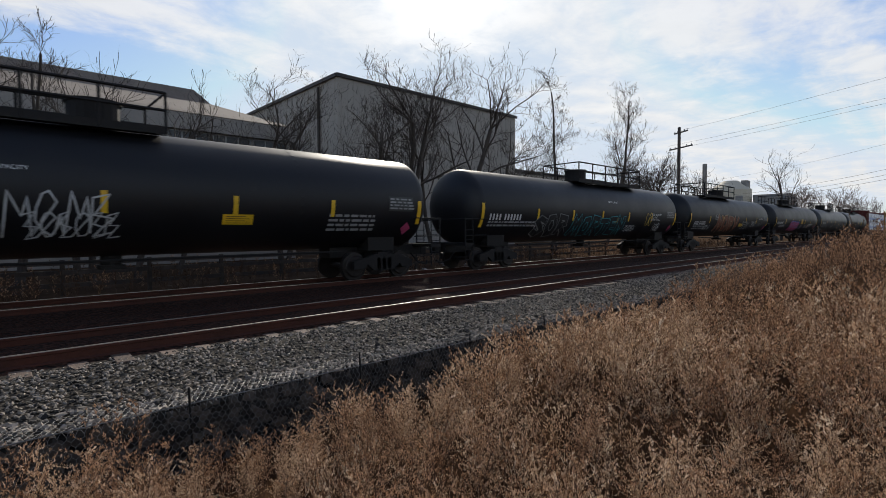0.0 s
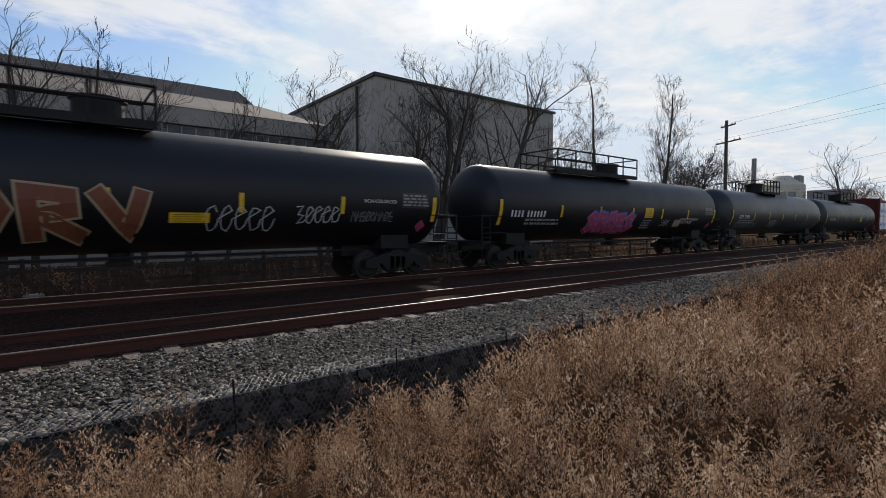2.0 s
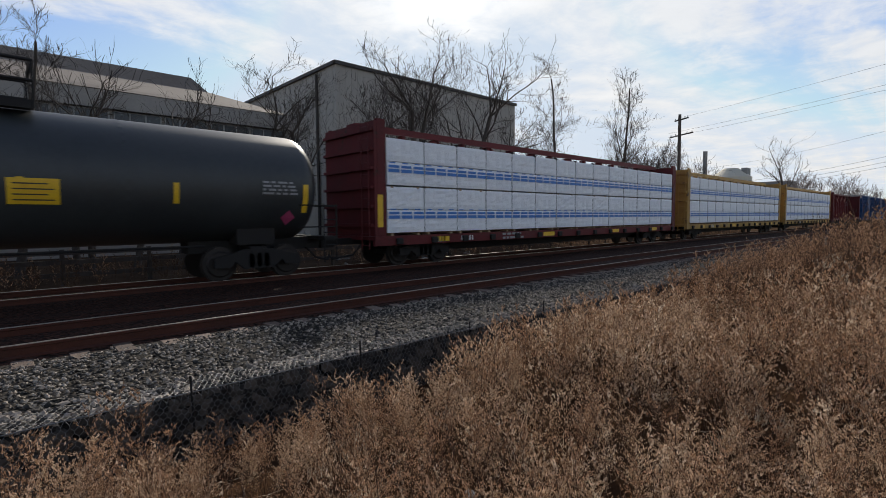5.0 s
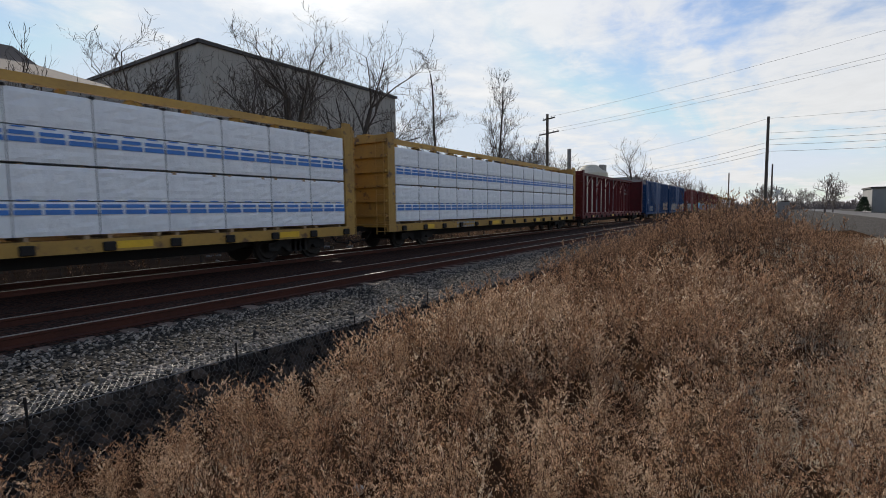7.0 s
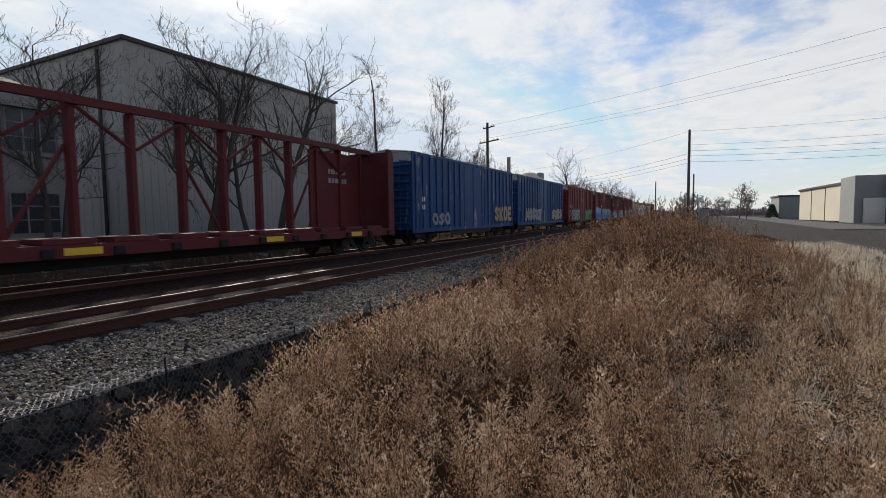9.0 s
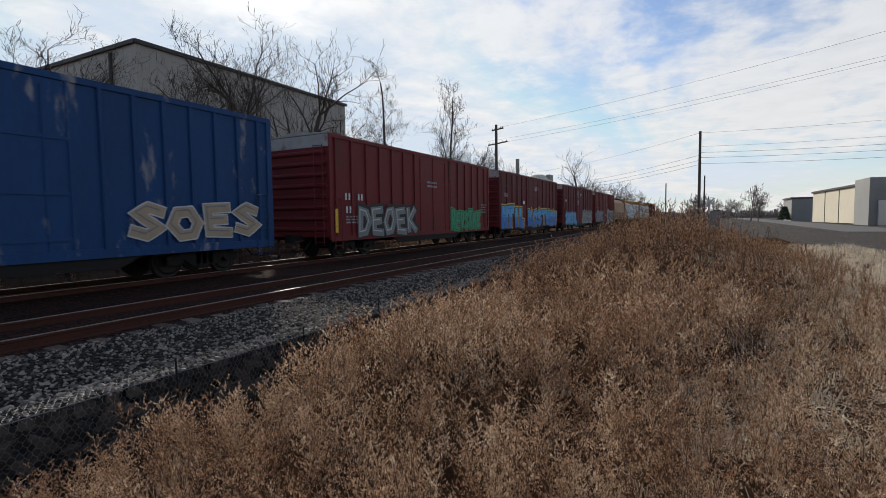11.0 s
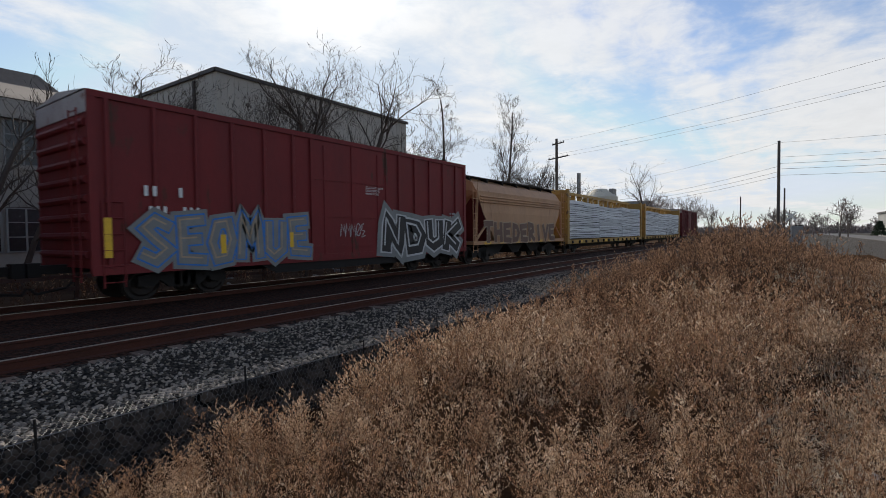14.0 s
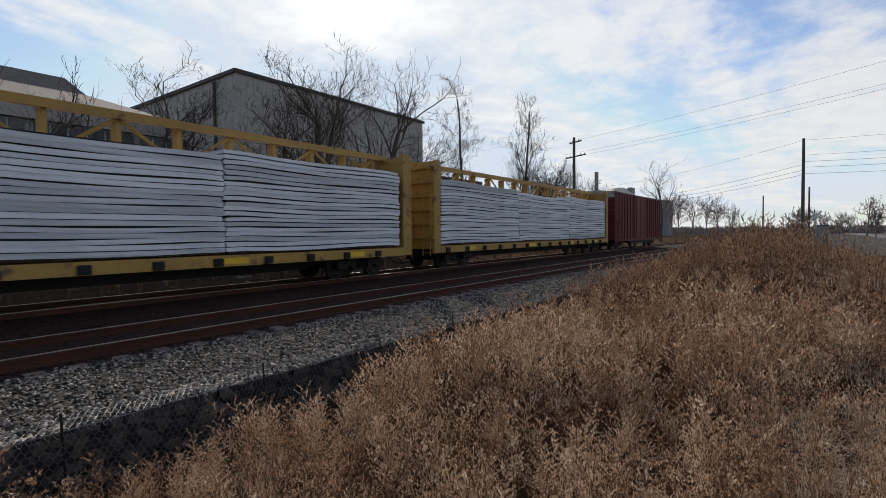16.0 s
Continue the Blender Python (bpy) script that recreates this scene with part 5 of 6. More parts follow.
    lettering(k, fo(), 0.4, 3.9, 0.12, "CLOSE AND LOCK\nDOOR BEFORE\nMOVING CAR")
    bm = bmesh.new()
    patch(bm, fo(), -2.6, -2.2, 2.55, 2.8, 1)
    part("placard_board", bm, M_WHITE, k)
    k, fo, h = place(box_car(14.9, P, zt, M_BROWNRED, "dark brown boxcar with teal, violet and silver graffiti", 1.05, door=(-1.4, 1.9), belts=(3.7,)), 284.0)
    mural(k, fo, -6.3, -1.3, 0.72, 1.95, "SNESTL", (P_CYAN, P_WHITE), P_BLUE, P_PURPLE, 14, halo=P_TEAL, fat=0.42)
    mural(k, fo, 1.5, 7.1, 0.8, 2.1, "JNOEKS", (P_SILVER, P_WHITE), P_BLACK, P_BLACK, 15, halo=P_WHITE, fat=0.42)
    tag(k, fo(0.004), -1.1, 3.6, 0.6, 0.7, P_WHITE, 30, 0.05)
    tag(k, fo(0.004), -1.2, 2.8, 0.8, 0.55, P_WHITE, 31, 0.05)
    lettering(k, fo(), 0.15, 3.98, 0.12, "CLOSE AND LOCK\nDOOR BEFORE\nMOVING CAR")
    marks(k, fo(), -h + 0.9, 3.0, 0.30, (1, 2))
    k, fo, h = place(box_car(15.2, P, zt, M_REDDISH, "oxide red boxcar with grey and blue graffiti and white numbers", 1.0, door=(-1.55, 2.0)), 300.75)
    marks(k, fo(), -6.55, 2.52, 0.28, (2,))
    marks(k, fo(), -5.75, 2.52, 0.28, (1,))
    marks(k, fo(), -6.45, 2.08, 0.24, (3,))
    marks(k, fo(), -5.65, 2.08, 0.24, (3,))
    mural(k, fo, -6.7, -1.7, 0.8, 2.15, "SEOMUE", (P_SILVER, P_TAN), P_BLUE, None, 16, halo=P_SILVER, fat=0.4)
    mural(k, fo, 1.7, 7.0, 0.85, 2.15, "NDUK", (P_BLACK, P_WHITE), P_WHITE, None, 17, halo=P_SILVER, fat=0.5)
    stripe(k, fo(0.004), -h + 0.3, 1.1, 2.0, 0.16)
    stripe(k, fo(0.02), -4.6, 1.1, 1.6, 0.16)
    stripe(k, fo(0.02), -2.4, 1.2, 1.65, 0.14)
    tag(k, fo(0.004), -0.4, 1.5, 1.0, 0.45, P_WHITE, 32, 0.04)
    lettering(k, fo(), 0.85, 3.2, 0.11, "CLOSE AND LOCK\nDOOR BEFORE\nMOVING CAR")
    fine_print(k, fo(), 6.2, 2.4, 0.6, 5, 0.08, 18)
    # covered hopper
    k, f, h = place(hopper_car(11.8, 12.7, "tan covered hopper with rust-stained sides"), 315.0)
    mural(k, lambda o: flat(-1.53 - o), -5.0, 4.3, 0.99, 2.15, "THEDERIVE", (P_BROWN, P_BROWN), P_TAN, None, 33, drift=0.06, fat=0.36)
    # board loads
    L, P = 22.0, 23.6
    place(beam_car(L, P, M_CBYEL, "yellow centerbeam flatcar loaded with pale sheet boards", "boards"), 332.9)
    place(beam_car(L, P, M_CBYEL, "yellow centerbeam flatcar with neat stacks of pale boards", "boards"), 356.4)
    place(box_car(15.2, 16.7, 4.75, M_BROWNRED, "brown boxcar with pale roof at the end of the train", 0.8), 376.4)


def tank_mural(car, u0, u1, v0, v1, shapes, fill, edge, seed, shade=None, halo=None):
    mural(car, lambda o: drum(TR, TZ, 0.012 + o), u0, u1, v0, v1, shapes, (fill, fill), edge, shade, seed, halo, 0.2)


run_consist()


# ---- bare trees ----
def branch_tubes(segs, n):
    """One mesh from tapered branch segments (p0, p1, r0, r1)."""
    P0 = np.array([s[0] for s in segs])
    P1 = np.array([s[1] for s in segs])
    R0 = np.array([s[2] for s in segs])[:, None, None]
    R1 = np.array([s[3] for s in segs])[:, None, None]
    ax = P1 - P0
    ax /= np.linalg.norm(ax, axis=1, keepdims=True) + 1e-9
    ref = np.where(np.abs(ax[:, 2:3]) > 0.9, np.array([[1.0, 0, 0]]), np.array([[0, 0, 1.0]]))
    u = np.cross(ax, ref)
    u /= np.linalg.norm(u, axis=1, keepdims=True) + 1e-9
    w = np.cross(ax, u)
    a = np.arange(n) * 2 * np.pi / n
    ring = u[:, None, :] * np.cos(a)[None, :, None] + w[:, None, :] * np.sin(a)[None, :, None]
    V = np.concatenate([P0[:, None, :] + ring * R0, P1[:, None, :] + ring * R1], axis=1).reshape(-1, 3)
    k = np.arange(n)
    q = np.stack([k, (k + 1) % n, (k + 1) % n + n, k + n], 1)
    F = (np.arange(len(segs))[:, None, None] * 2 * n + q[None]).reshape(-1, 4)
    return V, F


def blades(segs):
    """The thinnest stems and twigs: one narrow four-cornered blade each."""
    V, F = branch_tubes([(a, b, r0 * 1.3, r1 * 1.3) for a, b, r0, r1 in segs], 2)
    return V, F[::2]


def mesh_np(name, V, F, material):
    me = bpy.data.meshes.new(name)
    me.from_pydata(V.tolist(), [], F.tolist())
    me.materials.append(material)
    return me


def grow(rnd, p, d, length, r, level, out, levels, spread, up, twig):
    """A limb of bent pieces that throws side limbs."""
    n = 5 if level < 2 else 4 if level == 2 else 3
    step = length / n
    for i in range(n):
        d = (d + Vector((rnd.uniform(-1, 1), rnd.uniform(-1, 1), rnd.uniform(-1, 1))) * (0.13 if level == 0 else 0.24 if level < 3 else 0.36) + Vector((0, 0, up * (0.10 if level < 2 else 0.02)))).normalized()
        q = p + d * step
        r1 = max(r * (1 - (0.55 if level == 0 else 0.75) / n), twig * (0.35 if level > 2 and i == n - 1 else 1))
        out[(0, 1, 1, 2, 2)[level]].append((tuple(p), tuple(q), r, r1))
        p, r = q, r1
        if level < levels and (i > 0 or level > 0):
            kids = (2, rnd.choice((1, 2)), rnd.choice((1, 2, 2)), rnd.choice((1, 1, 2)))[min(level, 3)]
            if level == 0 and i == 1:
                kids = 1
            if level == 0 and i == n - 1:
                kids = 3
            for _ in range(kids):
                side = Vector((rnd.uniform(-1, 1), rnd.uniform(-1, 1), rnd.uniform(-0.3, 0.5)))
                side = (side - d * side.dot(d)).normalized()
                ang = rnd.uniform(0.6, 1.15) * spread
                nd = (d * math.cos(ang) + side * math.sin(ang)).normalized()
                k = rnd.uniform(0.40, 0.58) * (1.0 if level else 1.05 - 0.3 * i / n)
                grow(rnd, p.copy(), nd, length * k, max(r * rnd.uniform(0.42, 0.62), twig), level + 1, out, levels, spread, up, twig)


def grow_leader(rnd, h, lean, r, out, levels, spread, twig):
    """A slim tree: one trunk to the top with short rising limbs all the way up."""
    p, d, n = Vector((0, 0, -0.3)), Vector((lean[0], lean[1], 1)).normalized(), 12
    for i in range(n):
        d = (d + Vector((rnd.uniform(-1, 1), rnd.uniform(-1, 1), 0.3)) * 0.09).normalized()
        q = p + d * h * 0.9 / n
        r1 = max(r * (1 - 1.4 / n), twig * 1.5)
        out[0].append((tuple(p), tuple(q), r, r1))
        p, r = q, r1
        if i > 2:
            for _ in range(rnd.choice((1, 2, 2))):
                a = rnd.uniform(0, 6.283)
                ang = rnd.uniform(0.6, 1.1) * spread
                nd = Vector((math.cos(a) * math.sin(ang), math.sin(a) * math.sin(ang), math.cos(ang)))
                grow(rnd, p.copy(), nd, h * rnd.uniform(0.10, 0.21) * (1.15 - 0.6 * i / n), max(r * 0.22, twig), 1, out, levels, spread, 0.6, twig)


def bare_tree(x, y, h, seed, spread=0.8, lean=(0, 0), stems=1, up=1.0, levels=4, r=None, twig=0.013, label="bare winter tree with dark twigs behind the tracks", name="tree", bark=None, slim=False):
    rnd = random.Random(seed)
    t = empty(name, label, "tree", "bare trees")
    t.location = (x, y, ground_z(x, y))
    out = [[], [], []]
    for s in range(stems):
        d = Vector((lean[0] + (rnd.uniform(-0.3, 0.3) if stems > 1 else 0), lean[1], 1)).normalized()
        if slim:
            grow_leader(rnd, h, lean, r or h * 0.017, out, levels, spread, twig)
            continue
        grow(rnd, Vector((rnd.uniform(-0.3, 0.3) * (stems > 1), 0, -0.3)), d, h * rnd.uniform(0.5, 0.6), r or h * 0.0135, 0, out, levels, spread, up, twig)
    V, F = branch_tubes(out[0], 8)
    top = max(max(s[1][2] for s in o) for o in out if o)
    k = h / top
    tr = link_mesh("trunk", mesh_np("trunk", V * k, F, bark or M_BARK), None, t, smooth=True)
    V, F = branch_tubes(out[1], 5)
    link_mesh("limbs", mesh_np("limbs", V * k, F, bark or M_BARK), None, t, smooth=True)
    V, F = blades(out[2] or out[1])
    link_mesh("crown", mesh_np("crown", V * k, F, bark or M_BARK), None, t, "fine bare twigs")
    return t


def by_az(az, y):
    return y / math.tan(radians(az)), y


def build_trees():
    spec = [  # azimuth, y, top elevation, seed, spread, lean, stems, up
        (93.5, 21, 19.5, 1, 0.65, (-0.1, 0), 1, 0.6), (91.4, 22, 18.5, 2, 0.75, (0.1, 0), 1, 0.8), (88.6, 21, 17.5, 3, 0.7, (0.15, 0), 2, 0.8),
        (83.2, 23, 17.0, 4, 0.7, (0.1, 0), 2, 0.8), (79.5, 24, 16.6, 5, 0.75, (0.12, 0), 1, 0.8), (76.0, 24, 14.0, 25, 0.9, (0.2, 0), 1, 0.5),
        (65.4, 26, 17.0, 6, 0.85, (0.0, 0), 2, 0.9), (55.0, 25, 16.4, 7, 0.95, (-0.1, 0), 1, 0.5), (52.2, 25, 19.6, 8, 0.9, (0.05, 0), 2, 0.5), 
        (48.4, 25, 17.4, 9, 0.8, (0.0, 0), 1, 0.7), (45.6, 25, 20.0, 10, 0.85, (0.16, 0), 1, 0.5), (42.6, 26, 12.5, 27, 1.0, (0.1, 0), 1, 0.3),
        (34.4, 25, 18.3, 11, 0.95, (0.02, 0), 1, 1.2), (28.9, 26, 13.0, 12, 0.65, (0.3, 0), 1, 0.8), (27.0, 26, 15.6, 13, 0.75, (0.05, 0), 1, 1.1),
        (23.4, 27, 8.5, 14, 1.0, (0, 0), 4, 0.4), (20.4, 28, 7.6, 15, 1.0, (0, 0), 3, 0.4), (25.2, 28, 8.0, 34, 1.0, (0, 0), 3, 0.4),
        (12.6, 21, 7.7, 16, 0.85, (0, 0), 1, 0.7),
    ]
    for az, y, el, seed, sp, lean, stems, up in spec:
        x, yy = by_az(az, y)
        d = math.hypot(x, yy)
        lv = 3 if d > 80 or az > 75 else 4
        bare_tree(x, yy, EYE + d * math.tan(radians(el)) - ground_z(x, yy), seed, sp, lean, stems, up, lv, twig=0.0038 + d * 0.00007, slim=az in (34.4, 27.0, 88.6))
    # low scrub and far trees
    for az, d, el, seed in ((10.8, 150, 4.4, 40), (9.6, 165, 4.1, 41), (8.3, 180, 4.0, 42), (7.2, 190, 3.4, 43), (11.6, 140, 4.2, 46), (6.0, 200, 3.0, 47), (0.9, 110, 2.6, 44), (0.2, 120, 2.4, 48), (-4.3, 150, 3.1, 45), (-4.9, 150, 2.2, 49), (-7.2, 210, 1.4, 50), (-2.4, 190, 1.8, 51), (-1.2, 180, 1.9, 52), (-3.3, 240, 1.6, 53)):
        x, yy = d * math.cos(radians(az)), d * math.sin(radians(az))
        bare_tree(x, yy, EYE + d * math.tan(radians(el)), seed, 0.95, (0, 0), 2, 0.5, 3, r=0.14, twig=0.02, label="distant bare tree on the horizon", bark=M_HAZEDTREE)
    # evergreen clump by the far lot
    rnd = random.Random(2)
    bush = empty("evergreen_bush", "dark green evergreen bush by the far lot", "bush")
    bush.location = (150, -18.5, 0)
    segs = []
    for _ in range(900):
        z = rnd.uniform(0, 3.2)
        a, rr = rnd.uniform(0, 6.28), (1.7 - z * 0.42) * rnd.uniform(0.4, 1)
        p = Vector((rr * math.cos(a), rr * math.sin(a), z))
        segs.append((tuple(p), tuple(p + Vector((rnd.uniform(-0.3, 0.3), rnd.uniform(-0.3, 0.3), rnd.uniform(0.05, 0.3)))), 0.10, 0.02))
    V, F = branch_tubes(segs, 4)
    link_mesh("foliage", mesh_np("foliage", V, F, mat("evergreen", (0.035, 0.06, 0.025), (0.015, 0.03, 0.014), 0.9, island=0.5)), None, bush)


build_trees()


def build_far_woods():
    """The thin line of far leafless woods along the horizon."""
    rnd = random.Random(77)
    segs = []
    for i in range(5200):
        az = rnd.uniform(-26, 30)
        d = rnd.uniform(260, 420)
        x, y = d * math.cos(radians(az)), d * math.sin(radians(az))
        h = (3.2 + 2.0 * noise.noise((az * 0.8, 0, 0)) + 1.6 * noise.noise((az * 3.1, 5, 0))) * d / 300 + 1.0
        h *= rnd.uniform(0.45, 1.0)
        b = Vector((x, y, -0.5))
        top = b + Vector((rnd.uniform(-0.8, 0.8), rnd.uniform(-1.2, 1.2), max(h, 1.2)))
        segs.append((tuple(b), tuple(top), 0.28, 0.08))
        for _ in range(3):
            q = b.lerp(top, rnd.uniform(0.25, 0.9))
            segs.append((tuple(q), tuple(q + Vector((rnd.uniform(-1.5, 1.5), rnd.uniform(-1.8, 1.8), rnd.uniform(0.3, 1.4)))), 0.16, 0.05))
    V, F = blades(segs)
    o = link_mesh("far_woods", mesh_np("far_woods", V, F, M_HAZEDTREE), None)
    tagged(o, "thin line of leafless woods along the horizon", "woods", kind="stuff")


build_far_woods()


# ---- dry weeds ----
def weed_template(seed, h, branches, seeds, bush=0.30, droop=0.2, size=0.010, thick=0.0035):
    """Verts and faces of one dry plant: stem, side sprays and seed tufts."""
    rnd = random.Random(seed)
    segs, tufts = [], []
    p, d = Vector((0, 0, -0.05)), Vector((rnd.uniform(-0.12, 0.12), rnd.uniform(-0.12, 0.12), 1)).normalized()
    n = 5
    nodes = []
    for i in range(n):
        d = (d + Vector((rnd.uniform(-1, 1), rnd.uniform(-1, 1), 0.3)) * 0.09).normalized()
        q = p + d * (h + 0.05) / n
        segs.append((tuple(p), tuple(q), thick * (1 - i / n * 0.6), thick * (1 - (i + 1) / n * 0.6)))
        nodes.append((p, q))
        p = q
    for b in range(branches):
        k = rnd.uniform(0.28, 1.0)
        i = min(int(k * n), n - 1)
        s = nodes[i][0].lerp(nodes[i][1], k * n - i)
        a = rnd.uniform(0, 6.283)
        ln = bush * h * rnd.uniform(0.5, 1.1) * (1.25 - 0.75 * k)
        dr = Vector((math.cos(a), math.sin(a), rnd.uniform(1.0, 3.2))).normalized()
        m = s + dr * ln * 0.55
        e = m + (dr + Vector((0, 0, -droop * rnd.uniform(0, 2)))).normalized() * ln * 0.45
        segs.append((tuple(s), tuple(e), thick * 0.5, thick * 0.3))
        for _ in range(seeds):
            u = rnd.uniform(0.25, 1.0)
            c = s.lerp(e, u)
            tufts.append((c + Vector((rnd.uniform(-1, 1), rnd.uniform(-1, 1), rnd.uniform(-1, 1))) * size * 0.9, size * rnd.uniform(0.6, 1.4), dr))
    V, F = branch_tubes(segs, 3)
    tri = np.concatenate([F[:, [0, 1, 2]], F[:, [0, 2, 3]]])
    stems = len(tri)
    tv, tf = [], []
    for c, s, along in tufts:
        k = len(tv)
        dr = (along + Vector((rnd.uniform(-1, 1), rnd.uniform(-1, 1), rnd.uniform(-0.6, 1))) * 0.8).normalized() * s * 2.1
        sd = dr.orthogonal().normalized() * s * 0.5
        s2 = dr.cross(sd).normalized() * s * 0.5
        tv += [tuple(c - dr * 0.6 + sd), tuple(c - dr * 0.6 - sd * 0.5 + s2 * 0.87), tuple(c - dr * 0.6 - sd * 0.5 - s2 * 0.87), tuple(c + dr)]
        tf += [(k + 3, k, k + 1), (k + 3, k + 1, k + 2), (k + 3, k + 2, k)]
    if tv:
        tri = np.concatenate([tri, np.array(tf) + len(V)])
        V = np.concatenate([V, np.array(tv)])
    return V, tri, stems


def scatter(name, label, material, templates, spots, category="weeds"):
    """Plants at spots (x, y, scale), each turned and leaned at random, as one mesh."""
    rng = np.random.RandomState(len(spots))
    Vs, Fs, Ms, off = [], [], [], 0
    for x, y, s in spots:
        V, F, stems = templates[rng.randint(len(templates))]
        a = rng.uniform(0, 6.283)
        c, si = math.cos(a), math.sin(a)
        lx, ly = rng.normal(0, 0.10, 2)
        W = V * s
        X = W[:, 0] * c - W[:, 1] * si + lx * W[:, 2]
        Y = W[:, 0] * si + W[:, 1] * c + ly * W[:, 2]
        Vs.append(np.stack([X + x, Y + y, W[:, 2] + ground_z(x, y)], 1))
        Fs.append(F + off)
        Ms.append((np.arange(len(F)) < stems).astype(np.int32))
        off += len(V)
    V, F = np.concatenate(Vs), np.concatenate(Fs)
    me = bpy.data.meshes.new(name)
    me.vertices.add(len(V))
    me.vertices.foreach_set("co", V.astype(np.float32).ravel())
    me.loops.add(len(F) * 3)
    me.loops.foreach_set("vertex_index", F.astype(np.int32).ravel())
    me.polygons.add(len(F))
    me.polygons.foreach_set("loop_start", np.arange(0, len(F) * 3, 3, dtype=np.int32))
    me.update(calc_edges=True)
    me.materials.append(material)
    me.materials.append(M_STEM)
    me.polygons.foreach_set("material_index", np.concatenate(Ms))
    o = link_mesh(name, me, None)
    tagged(o, label, category, kind="stuff")
    return o


def plume_template(seed, h, stems, sides, twigs, seeds, size, spread, thick=0.003, low=0.22):
    """One bushy dry plant: stems, arching side sprays, twigs and a cloud of small seed husks."""
    rnd, rng = random.Random(seed), np.random.RandomState(seed)
    segs, fine, husk, along = [], [], [], []
    for s in range(stems):
        p = Vector((rnd.uniform(-0.05, 0.05), rnd.uniform(-0.05, 0.05), -0.05))
        a = rnd.uniform(0, 6.283)
        lean = rnd.uniform(0.05, 0.30) * (1 if stems > 1 else 0.5)
        d = Vector((math.cos(a) * lean, math.sin(a) * lean, 1)).normalized()
        hs, n = h * rnd.uniform(0.7, 1.05), 6
        nodes = [p]
        for i in range(n):
            d = (d + Vector((rnd.uniform(-1, 1), rnd.uniform(-1, 1), 0.1)) * 0.10).normalized()
            q = p + d * (hs + 0.05) / n
            segs.append((tuple(p), tuple(q), thick * (1 - 0.11 * i), thick * (1 - 0.11 * (i + 1))))
            nodes.append(q)
            p = q
        for b in range(sides):
            k = low + (1 - low) * (b + rnd.random()) / sides
            i = min(int(k * n), n - 1)
            o = nodes[i].lerp(nodes[i + 1], k * n - i)
            az = b * 2.4 + rnd.uniform(-0.5, 0.5)
            ln = spread * hs * rnd.uniform(0.55, 1.1) * (1.2 - 0.85 * k)
            dr = Vector((math.cos(az), math.sin(az), rnd.uniform(1.3, 2.8))).normalized()
            m = o + dr * ln * 0.5
            e = m + (dr + Vector((math.cos(az) * 0.4, math.sin(az) * 0.4, rnd.uniform(-0.55, 0.1)))).normalized() * ln * 0.5
            fine += [(tuple(o), tuple(m), thick * 0.5, thick * 0.36), (tuple(m), tuple(e), thick * 0.36, thick * 0.2)]
            for t in range(twigs):
                u = (t + rnd.random()) / twigs * 0.85 + 0.15
                c = o.lerp(m, u * 2) if u < 0.5 else m.lerp(e, u * 2 - 1)
                td = (dr * 0.8 + Vector((rnd.uniform(-1, 1), rnd.uniform(-1, 1), rnd.uniform(-0.4, 0.9)))).normalized()
                tl = rnd.uniform(0.010, 0.034) * (1.35 - 0.7 * u)
                w = rng.rand(seeds, 1)
                husk.append(np.array(c)[None] + np.array(td)[None] * tl * w + rng.normal(0, 0.0035, (seeds, 3)))
                along.append(np.repeat(np.array(dr * 0.9 + td * 0.5)[None], seeds, 0))
    V, F = branch_tubes(segs, 3)
    V2, F2 = blades(fine)
    tri = np.concatenate([F[:, [0, 1, 2]], F[:, [0, 2, 3]], F2[:, [0, 1, 2]] + len(V), F2[:, [0, 2, 3]] + len(V)])
    V = np.concatenate([V, V2])
    C, A = np.concatenate(husk), np.concatenate(along)
    m = len(C)
    # each husk is one slim blade that points roughly along its spray
    A = A + rng.normal(0, 0.42, (m, 3))
    A /= np.linalg.norm(A, axis=1, keepdims=True)
    B = np.cross(A, rng.normal(0, 1, (m, 3)))
    B /= np.linalg.norm(B, axis=1, keepdims=True)
    k = size * rng.uniform(0.6, 1.3, (m, 1))
    H = np.stack([C - A * k * 0.8 + B * k * 0.52, C - A * k * 0.8 - B * k * 0.52, C + A * k * 1.5], 1)
    tri2 = np.arange(m * 3).reshape(m, 3) + len(V)
    return np.concatenate([V, H.reshape(-1, 3)]), np.concatenate([tri, tri2]), len(tri)


